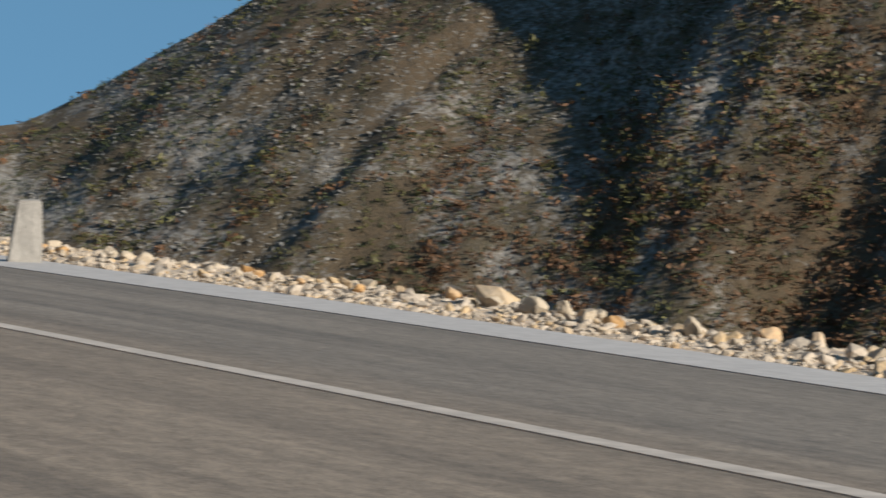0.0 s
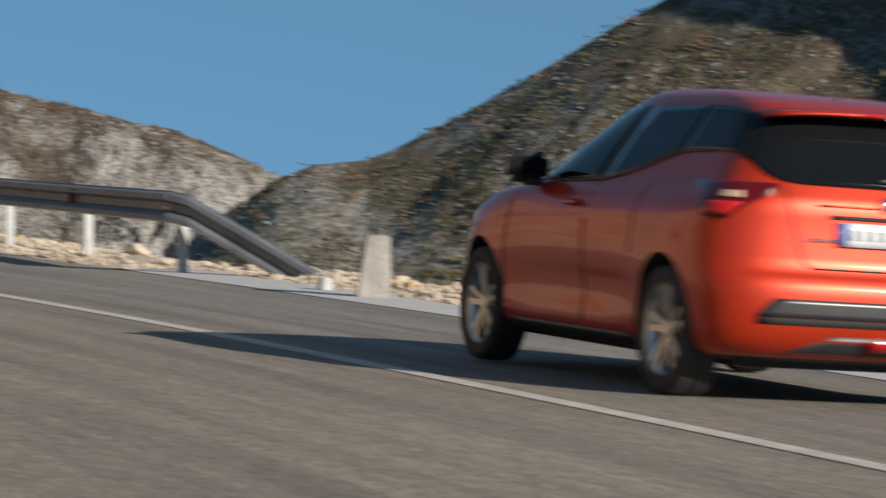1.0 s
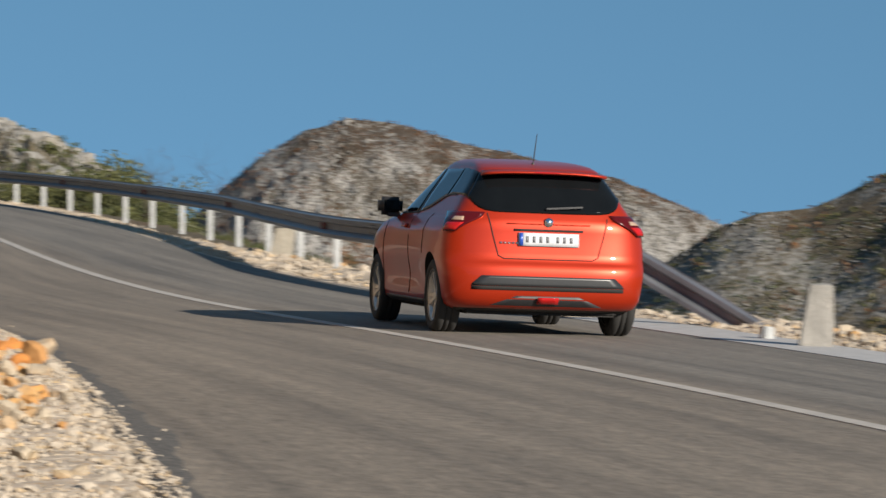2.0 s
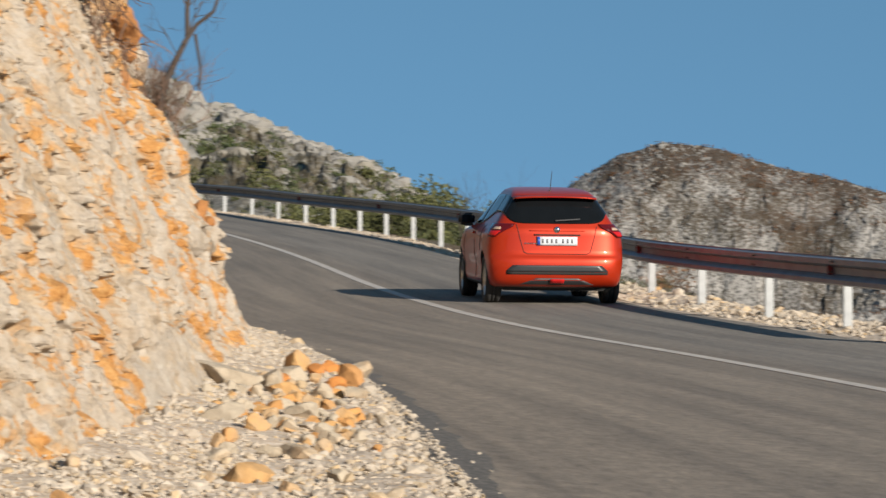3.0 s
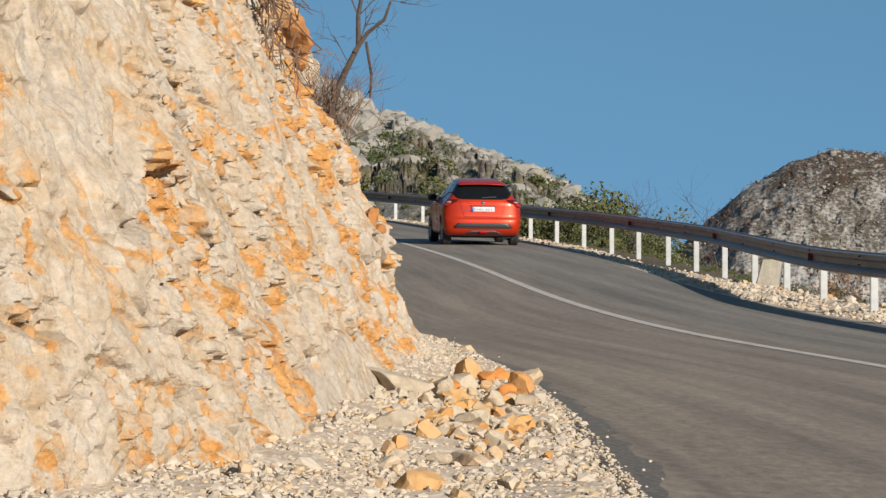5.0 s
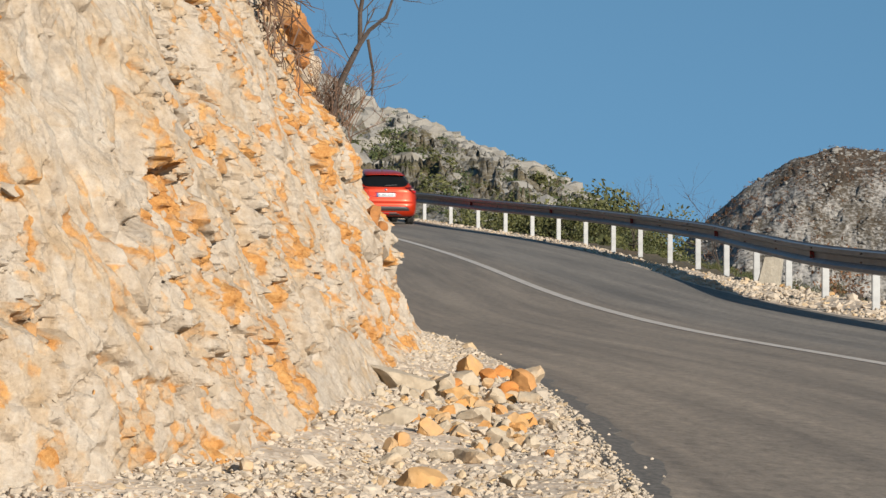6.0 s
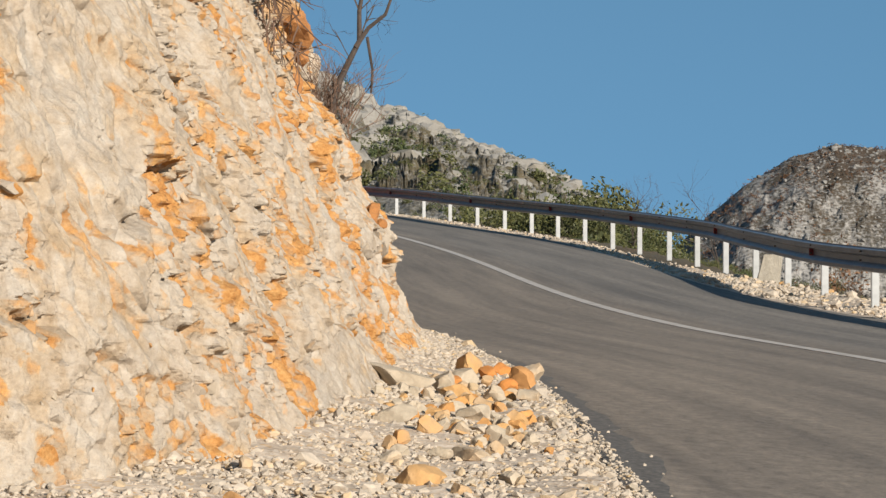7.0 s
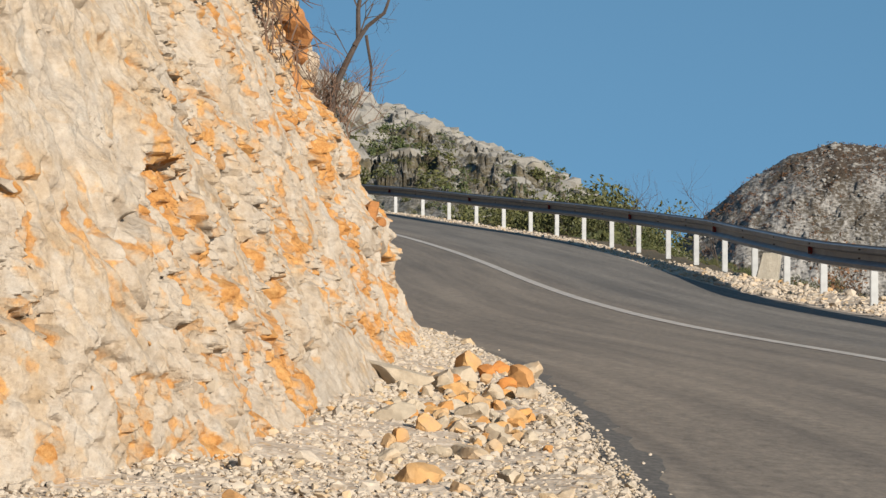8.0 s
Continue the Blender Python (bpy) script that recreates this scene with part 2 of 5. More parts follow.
def fbm(x, y, seed, octaves=5, gain=0.5):
    """Value noise summed over octaves, for numpy arrays."""
    total, amp, norm = np.zeros_like(x, dtype=float), 1.0, 0.0
    for k in range(octaves):
        table = np.random.default_rng(seed * 31 + k).uniform(-1, 1, (256, 256))
        u, v = x * 2 ** k, y * 2 ** k
        i, j = np.floor(u).astype(int), np.floor(v).astype(int)
        a, b = u - i, v - j
        a, b = a * a * (3 - 2 * a), b * b * (3 - 2 * b)
        g = lambda p, q: table[(i + p) % 256, (j + q) % 256]
        total += amp * ((g(0, 0) * (1 - a) + g(1, 0) * a) * (1 - b) + (g(0, 1) * (1 - a) + g(1, 1) * a) * b)
        norm += amp
        amp *= gain
    return total / norm


def blocks(x, y, seed, tilt=0.5, soft=0.17, lean=0.0):
    """Broken facets with crevices between them: each random cell has its own height and slope."""
    i, j = np.floor(x).astype(int), np.floor(y).astype(int)
    rng = np.random.default_rng(seed)
    tab = rng.uniform(0, 1, (128, 128, 5))
    best, second, out = np.full(x.shape, 1e9), np.full(x.shape, 1e9), np.zeros_like(x)
    for p in (-1, 0, 1):
        for q in (-1, 0, 1):
            c = tab[(i + p) % 128, (j + q) % 128]
            dx, dy = x - (i + p + c[..., 0]), y - (j + q + c[..., 1])
            d = dx * dx + dy * dy
            val = c[..., 2] * 2 - 1 + tilt * ((c[..., 3] * 2 - 1) * dx + (c[..., 4] * 2 - 1) * dy) * 2 + lean * dx
            second = np.where(d < best, best, np.minimum(second, d))
            out = np.where(d < best, val, out)
            best = np.minimum(best, d)
    rim = np.clip((np.sqrt(second) - np.sqrt(best)) / soft, 0, 1)
    return (out + 0.35) * rim - 0.35


def facet_tone(x, y, seed):
    """A random value for each facet of blocks() with the same seed."""
    i, j = np.floor(x).astype(int), np.floor(y).astype(int)
    tab = np.random.default_rng(seed).uniform(0, 1, (128, 128, 5))
    best, out = np.full(x.shape, 1e9), np.zeros_like(x)
    for p in (-1, 0, 1):
        for q in (-1, 0, 1):
            c = tab[(i + p) % 128, (j + q) % 128]
            d = (x - (i + p + c[..., 0])) ** 2 + (y - (j + q + c[..., 1])) ** 2
            out = np.where(d < best, c[..., 4], out)
            best = np.minimum(best, d)
    return out


# ---- the road's plan: the white line, both edges and heights along y ----
Y_ROAD = [-30, 0, 9, 15.3, 17.6, 25.6, 30.4, 35.7, 43.9, 51.9, 60, 68, 76.7, 84, 90, 96, 102, 112, 122, 132]
X_LINE = [6.2, 5.33, 4.94, 4.5, 4.33, 3.82, 3.36, 2.70, 1.97, 1.42, 0.82, 0.13, -0.75, -1.65, -2.6, -3.8, -5.2, -8.2, -12.5, -18.5]
X_EDGE = [9.2, 8.25, 7.92, 7.66, 7.5, 6.78, 6.3, 5.6, 4.54, 3.97, 3.52, 3.15, 2.5, 1.4, 0.4, -0.55, -1.7, -4.3, -8.3, -14.0]
X_LEFT = [1.6, 0.75, 0.58, 0.57, 0.52, 0.22, 0.05, -0.45, -1.2, -1.8, -2.4, -3.1, -4.1, -5.1, -6.1, -7.4, -8.9, -12.2, -16.8, -23]
X_CAR = [8.7, 7.68, 6.98, 6.14, 5.85, 5.15, 4.7, 4.18, 3.57, 3.08, 2.46, 1.78, 0.81, -0.1, -1.0, -2.2, -3.5, -6.3, -10.4, -16.3]
Z_ROAD = [-0.95, -0.42, -0.28, -0.19, -0.14, -0.065, -0.02, 0.04, 0.19, 0.38, 0.64, 0.88, 1.15, 1.38, 1.58, 1.79, 2.0, 2.35, 2.7, 3.05]
BANK = [3.5, 3.5, 3.5, 3.5, 3.5, 2.3, 1.6, 0.8, 0.5, 0.4, 0.5, 0.8, 0.5, 0.5, 0.5, 0.5, 0.5, 0.5, 0.5, 0.5]


def smooth_table(table, y):
    """The table read along y, rounded over a few metres."""
    y = np.asarray(y, float)
    return sum(w * np.interp(y + d, Y_ROAD, table) for d, w in ((-4, 0.15), (-2, 0.2), (0, 0.3), (2, 0.2), (4, 0.15)))


def line_x(y): return smooth_table(X_LINE, y)
def edge_x(y): return smooth_table(X_EDGE, y)
def left_x(y): return smooth_table(X_LEFT, y)
def car_x(y): return smooth_table(X_CAR, y)
def road_z(x, y): return smooth_table(Z_ROAD, y) - np.tan(np.radians(smooth_table(BANK, y))) * (x - car_x(y))


def ribbon(name, xs, ys, lift, material, kind="structure", label="", category="", parent=None, thick=0.0):
    """A strip of road surface between columns given as functions of y."""
    y = np.asarray(ys)
    cols = [f(y) for f in xs]
    pts = np.stack([np.stack([c, y, road_z(c, y) + lift], -1) for c in cols], 1)
    if thick:
        left, right = pts[:, :1].copy(), pts[:, -1:].copy()
        left[..., 2] -= thick
        right[..., 2] -= thick
        pts = np.concatenate([left, pts, right], 1)
    me = grid_mesh(name, pts)
    lane = me.attributes.new("lane", "FLOAT_VECTOR", "POINT")
    flat_pts = pts.reshape(-1, 3)
    along = np.stack([flat_pts[:, 0] - line_x(flat_pts[:, 1]), flat_pts[:, 1], np.zeros(len(flat_pts))], -1)
    lane.data.foreach_set("vector", along.ravel())
    ob = hang(name, me, material, parent)
    return tagged(ob, label, category, kind=kind) if not parent else ob


# ---- terrain ----
def ground_sheet():
    rs = np.concatenate([np.linspace(2, 140, 150), np.geomspace(142, 4000, 40)])
    az = np.radians(np.concatenate([np.linspace(-180, -12, 60), np.linspace(-11, 34, 180), np.linspace(35, 180, 50)]))
    a, r = np.meshgrid(az, rs, indexing="ij")
    x, y = r * np.sin(a), r * np.cos(a)
    yc = np.clip(y, -30, 132)
    zr = road_z(np.clip(x, left_x(yc), edge_x(yc)), yc) - 0.05
    e, l = x - edge_x(yc) - np.clip(y - 132, 0, 400) * -0.9, np.interp(yc, [-25, 2, 6, 8.6, 10.3, 13.5, 28, 36, 60], [-30, -9, -4.6, -2, -0.8, -0.4, -0.24, -1.3, -6.5]) - x
    z = zr - 0.06
    out = np.clip(e - 1.7, 0, None)
    z = z - np.minimum(out * 0.9, 26) - np.clip(out - 29, 0, 160) * 0.06
    z = z + np.where(out > 0, fbm(x * 0.3, y * 0.3, 5) * np.minimum(out, 2) * 0.25, 0)
    up = np.clip(l - 1.5, 0, None)
    z = z + np.minimum(up * 1.6, 4.0) + np.clip(up - 2.5, 0, 100) * 0.35
    z = np.where(y < -2, np.minimum(z, 6), z)
    ob = hang("ground", grid_mesh("ground", np.stack([x, y, z], -1)), EARTH, smooth=True)
    return tagged(ob, "dry stony ground falling away beyond the road", "ground", kind="structure")


def hill(name, a0, a1, na, r0, r1, nr, skyline, foot, rough, material, label, shape=None, over=0.35, power=1.0, crag=0.0, seed=1):
    """A hillside as a sheet in polar plan: foot at distance r0, crest at r1, crest height from the skyline's table of degrees."""
    az = np.linspace(a0, a1, na)
    v = np.linspace(0, 1 + over, nr)
    A, V = np.meshgrid(az, v, indexing="ij")
    r0a = r0(A) if callable(r0) else r0
    R = r0a + (r1 - r0a) * V
    top = EYE + r1 * np.tan(np.radians(np.interp(az, skyline[0], skyline[1])))[:, None]
    low = foot(A) if callable(foot) else foot
    rise = np.where(V <= 1, np.clip(V, 0, 1) ** power, 1 - (V - 1) * 1.2)
    X, Y = R * np.sin(np.radians(A)), R * np.cos(np.radians(A))
    Z = low + (top - low) * rise
    s = (r1 - 0.0) / 400
    ramp = np.clip(V * 4, 0, 1) * np.where(V > 0.8, np.clip(1 - (V - 0.8) * 4.5, 0.12, 1), 1)
    Z = Z + rough * s * (fbm(X / (60 * s), Y / (60 * s), seed, 7, 0.55)) * ramp
    if crag:
        Z = Z + crag * np.clip(blocks(X / (crag * 2.6), Y / (crag * 3.4), seed + 3, 0.9), -0.3, 1) * ramp * (fbm(X / (9 * crag), Y / (9 * crag), seed + 9, 4) > 0.0)
        Z = Z + 0.45 * crag * np.clip(blocks(X / (crag * 0.9), Y / (crag * 1.3), seed + 5, 0.9), -0.3, 1) * ramp * (fbm(X / (5 * crag), Y / (5 * crag), seed + 10, 4) > -0.08)
    if shape:
        Z = Z + shape(A, V) * ramp
    ob = hang(name, grid_mesh(name, np.stack([X, Y, Z], -1)), material, smooth=True)
    return tagged(ob, label, "hill", kind="structure"), (az, v, X, Y, Z)


def ease(t):
    t = np.clip(t, 0, 1)
    return t * t * (3 - 2 * t)


def spurs(A, V):
    """A rocky gully and a broad spur that run down the brown hillside."""
    gully = 19.3 + 18.7 * (V - 0.6) + 0.5 * fbm(V * 9, A * 0.2, 68, 3)
    wave = ease((V - 0.45) / 0.12) * (-0.5 * np.exp(-((A - gully) / 0.5) ** 2) + 0.1 * np.exp(-((A - gully - 0.9) / 0.6) ** 2)) * (1 + 0.8 * fbm(V * 14, A * 0.7, 67, 3))
    brink = 24.2 + 1.5 * fbm(V * 5 + 3, V * 0 + 7, 66, 3) + 6 * (V - 0.7)
    # Bump at 32 degrees: unseen, added to cast shade on the upper slope.
    spur = 13 * ease((A - brink) / 3.8) * ease((V - 0.42) / 0.26) + 10 * ease((A - 22.6) / 9.5) + 7 * np.exp(-((A - 32.2) / 2.2) ** 2) * ease((V - 0.22) / 0.25)
    spur = spur + 8 * ease((A - brink - 2.9 - 1.2 * fbm(V * 6 + 1, V * 0 + 3, 69, 3)) / 2.6) * ease((V - 0.48) / 0.22)
    ribs = (0.7 + 3.0 * ease((A - 23.5) / 2.5)) * fbm((A - 16 * V) * 0.5 + 50, V * 3.0 + 9, 63, 4)
    return (wave + ribs) * np.clip(V * 3, 0, 1) + spur


def ravines(A, V):
    """Ribs and hollows of the distant grey hill, running down to the left."""
    return 10.0 * np.minimum(0, A - 5.7) * ease((1.02 - V) / 0.2) + 7.0 * fbm((A + 3.5 * V) * 0.55 + 20, V * 1.8 + 4, 131, 4, 0.55)


ground_sheet()
hill_a, GRID_A = hill("hill_brown", 9.5, 40, 620, 290, 430, 300,
    ([9, 11, 11.8, 12.3, 12.85, 13.5, 14.4, 14.85, 15.8, 16.75, 17.7, 18.5, 19.4, 22, 25, 30, 60], [-3, -1.4, -0.75, -0.45, -0.08, 0.16, 0.27, 0.45, 0.92, 1.45, 1.97, 2.45, 2.96, 4.2, 5.6, 7, 9]),
    -62.0, 6.5, HILL_A, "dry brown scrub hillside with pale rock outcrops", spurs, power=0.9, seed=11)
hill_b, GRID_B = hill("hill_grey", 2.6, 15.5, 780, 520, 720, 320,
    ([1.5, 3.6, 4.28, 5.04, 5.9, 6.61, 7.33, 8.28, 9.23, 10.18, 11.13, 12.07, 12.85, 14, 17], [-0.6, -0.2, 0.50, 1.12, 1.62, 1.82, 1.72, 1.47, 1.22, 0.93, 0.69, 0.27, -0.08, -0.6, -1.2]),
    -60.0, 26, HILL_B, "distant rounded hill of bare grey rock and brown scrub", ravines, power=0.9, crag=1.5, seed=23)


def rail_reach(A):
    """Distance of the ground just outside the guard rail."""
    return np.interp(A, [-9, -1.3, 0.13, 2.0, 3.95, 5.0, 9], [118, 111, 97, 83, 67, 60, 60])


hill_c, GRID_C = hill("hill_pale", -9, 5.2, 420, rail_reach, 190, 220,
    ([-9, -3, -1.49, -1.2, -0.63, 0.04, 0.61, 1.38, 2.04, 2.52, 2.9, 3.95, 4.6, 5.2], [6, 3.3, 2.8, 2.5, 2.4, 2.1, 1.8, 1.5, 1.15, 0.8, 0.55, -0.2, -1, -2]),
    lambda A: np.interp(A, [-9, -1.3, 0.13, 2.0, 3.95, 5.2], [2.0, 1.9, 1.3, 0.7, 0.1, -0.6]), 2.2, HILL_C, "rocky slope with pale crags and green bushes", crag=0.55, seed=37)

# ---- road ----
YS = np.concatenate([np.arange(-30, 60, 1.0), np.arange(60, 132.1, 1.5)])
ribbon("road", [left_x, lambda y: (left_x(y) + line_x(y)) / 2, line_x, lambda y: (edge_x(y) + line_x(y)) / 2, edge_x], YS, 0, ASPHALT, "structure", "worn grey asphalt mountain road", "road", thick=0.12)
DARK_ASPHALT = plain("fresh_asphalt", (0.088, 0.078, 0.067), 0.85, grain=0.7, scale=38)
ribbon("asphalt_patch", [lambda y: left_x(y) + 0.01, lambda y: left_x(y) + 0.15 + 0.16 * fbm(y * 1.3, y * 0 + 0.5, 66)], np.arange(7, 24, 0.25), 0.004, DARK_ASPHALT, "structure", "darker asphalt patching along the inner edge", "road", thick=0.008)
ribbon("lane_marking", [lambda y: line_x(y) - 0.15, lambda y: line_x(y) + 0.0], YS, 0.005, LINE, "structure", "faded white painted centre line", "road marking", thick=0.008)
ribbon("gutter_strip", [lambda y: edge_x(y) + 0.003, lambda y: edge_x(y) + 0.82], np.arange(-30, 33.1, 1.0), 0.006, CONCRETE, "structure", "pale concrete strip along the road's edge", "gutter", thick=0.12)

# ---- the rock cut beside the road ----
FOOT = [(-30, -25), (-9, 2), (-4.6, 6), (-3.0, 7.6), (-2.0, 8.6), (-1.3, 9.4), (-0.8, 10.3), (-0.52, 11.6), (-0.38, 13.5), (-0.30, 16), (-0.25, 20), (-0.22, 25), (-0.24, 28.5), (-0.5, 31.5), (-1.3, 36), (-2.6, 43), (-6.5, 60)]


def foot_at(s):
    """Point and outward normal of the rock's foot line at arc length s, rounded at the bends."""
    p = np.array(FOOT, float)
    arc = np.concatenate([[0], np.cumsum(np.linalg.norm(np.diff(p, axis=0), axis=1))])
    s = np.asarray(s, float)
    q = np.zeros(s.shape + (2,))
    for d, w in ((-0.8, 0.2), (-0.4, 0.2), (0, 0.2), (0.4, 0.2), (0.8, 0.2)):
        q = q + w * np.stack([np.interp(s + d, arc, p[:, 0]), np.interp(s + d, arc, p[:, 1])], -1)
    e = 0.5
    d = np.stack([np.interp(s + e, arc, p[:, 0]) - np.interp(s - e, arc, p[:, 0]), np.interp(s + e, arc, p[:, 1]) - np.interp(s - e, arc, p[:, 1])], -1)
    d /= np.linalg.norm(d, axis=-1, keepdims=True)
    return q, np.stack([d[..., 1], -d[..., 0]], -1)


def foot_x(y):
    p = np.array(FOOT, float)
    return np.interp(y, p[:, 1], p[:, 0])


def bed_z(x, y):
    """Height of the level gravel beside the asphalt."""
    return road_z(np.maximum(x, left_x(y)), y)


def slab_mask(s, h):
    """1 on clean sheets of rock that slant down the face, 0 on the broken ground between them."""
    u = s + 0.28 * h
    m = fbm(u * 1.7 + 3.7, h * 1.1 + 1.9, 203, 2) + 0.45 * fbm(u * 6, h * 6, 202, 4, 0.6)
    return np.clip((m - 0.03) / 0.2 + 0.5, 0, 1)


def facet_fields(s, h):
    """Plan coordinates of the three sizes of broken facets on the face."""
    wx, wh = 0.5 * fbm(s * 2.6, h * 2.6, 8, 4), 0.5 * fbm(s * 2.6, h * 2.6, 9, 4)
    return (s * 4.6 + wx, h * 5.4 + wh), (s * 10.5 + 1.6 * wx, h * 12 + 1.6 * wh), (s * 24 + 2 * wx, h * 27 + 2 * wh)


def facet_stain(s, h):
    """0 to 1, how rusty each facet of the face is."""
    a, b, c = facet_fields(s, h)
    return 0.3 * facet_tone(*a, 14) + 0.4 * facet_tone(*b, 24) + 0.3 * facet_tone(*c, 34)


def cut_surface(s, h):
    """Point of the rock face at arc length s and height h above its foot, with broken relief."""
    q, nrm = foot_at(s)
    along = s
    m = slab_mask(s, h)
    road = np.clip((along - 54) / 4, 0, 1)
    hp = np.clip(h, 0, None)
    back = 0.37 * hp + 0.15 * (1 - np.exp(-hp / 0.5)) * np.clip((along - 46) / 6, 0, 1) + 0.03 * np.clip(h - 1.5, 0, 3) ** 2
    back = back - road * np.interp(h, [0, 0.25, 0.6, 0.9, 1.05, 1.3, 1.5, 1.7, 1.95, 2.15, 2.5], [0, -0.06, -0.03, 0.07, 0.02, -0.05, 0.01, -0.02, -0.10, -0.08, 0.10])
    rel = 0.07 * fbm(s * 0.9, h * 0.7, 3, 3)
    wx, wh = 0.5 * fbm(s * 2.6, h * 2.6, 8, 4), 0.5 * fbm(s * 2.6, h * 2.6, 9, 4)
    rel = rel + (0.05 + 0.03 * road) * blocks(s * 1.7 + wx, h * 1.9 + wh + 0.4 * s, 4, 0.4, 0.2, 0.9)
    rel = rel + 0.02 * blocks(s * 4.5 + 1.4 * wx, h * 4 + 1.4 * wh - 1.2 * s, 44, 0.5, 0.15, 0.5)
    rel = rel + m * (0.010 + 0.016 * fbm(s * 5, h * 2.4, 63, 4))
    side = np.clip((along - 46) / 3, 0, 1)
    a, b, c = facet_fields(along, h)
    broken = 0.038 * blocks(*a, 14, 0.3, 0.16, 0.7) + 0.018 * blocks(*b, 24, 0.45, 0.18, 0.6) + 0.009 * blocks(*c, 34, 0.7, 0.2, 0.4)
    rel = rel + (1 - 0.8 * m) * (1 + 0.1 * side) * broken + (0.007 + 0.004 * side) * fbm(s * 13, h * 11, 61, 5, 0.6)
    rel = rel * np.clip(0.45 + h * 1.2, 0.3, 1) * (1 + 0.2 * side)
    out = rel - back + 0.075 * np.clip((along - 49) / 6, 0, 1)
    x, y = q[..., 0] + nrm[..., 0] * out, q[..., 1] + nrm[..., 1] * out
    return np.stack([x, y, bed_z(q[..., 0], q[..., 1]) + h - 0.08 * rel], -1)


def rock_cut():
    s = np.concatenate([np.arange(0, 30, 1.0), np.arange(30, 44.6, 0.2), np.arange(44.6, 48, 0.0095), np.arange(48, 56, 0.0125), np.arange(56, 66, 0.017), np.arange(66, 95, 0.25)])
    h = np.concatenate([np.arange(-0.25, 2.5, 0.0075), np.arange(2.5, 3.5, 0.03), np.arange(3.5, 5.4, 0.15)])
    S, H = np.meshgrid(s, h, indexing="ij")
    pts = cut_surface(S, H)
    back = pts[:, -1:].copy()
    back[..., 0] -= 3.0
    back[..., 2] += 0.6
    me = grid_mesh("rock_cut", np.concatenate([pts, back], 1))
    mask = me.attributes.new("slab", "FLOAT", "POINT")
    mask.data.foreach_set("value", np.concatenate([slab_mask(S, H), np.zeros((len(s), 1))], 1).ravel())
    rusty = me.attributes.new("stain", "FLOAT", "POINT")
    rusty.data.foreach_set("value", np.concatenate([facet_stain(S, H), np.zeros((len(s), 1))], 1).ravel())
    me.shade_smooth()
    me.set_sharp_from_angle(angle=radians(13))
    return tagged(hang("rock_cut", me, ROCKFACE), "blasted white and orange limestone rock face", "rock face", kind="structure")


def shoulder_z(x, y):
    """Gravel height: level beside the asphalt, banked up against the rock."""
    near = np.clip((left_x(y) - x) / np.maximum(left_x(y) - foot_x(y), 0.2), 0, 2)
    return bed_z(x, y) + 0.015 + 0.16 * np.clip(near - 0.35, 0, 0.9) ** 1.3


def shoulder():
    """Gravel shoulder between the rock's foot and the asphalt."""
    y = np.concatenate([np.arange(-30, 7, 1.0), np.arange(7, 36, 0.09), np.arange(36, 60, 1.0)])
    u = np.linspace(0, 1, 34)
    Yg, U = np.meshgrid(y, u, indexing="ij")
    x0 = foot_x(y)[:, None] - 0.5
    x1 = left_x(y)[:, None] + 0.04 + 0.09 * fbm(y * 1.7, y * 0, 6)[:, None]
    X = x0 + (x1 - x0) * U
    Z = shoulder_z(X, Yg) + 0.03 * fbm(X * 3, Yg * 3, 12) + 0.014 * fbm(X * 9, Yg * 9, 13)
    Z = np.where(U > 0.96, road_z(X, Yg) - 0.01, np.maximum(Z, bed_z(X, Yg) + 0.004))
    me = grid_mesh("gravel_shoulder", np.stack([X, Yg, Z], -1))
    tagged(hang("gravel_shoulder", me, GRAVEL, smooth=True), "pale gravel and rubble at the foot of the rock", "gravel", kind="structure")


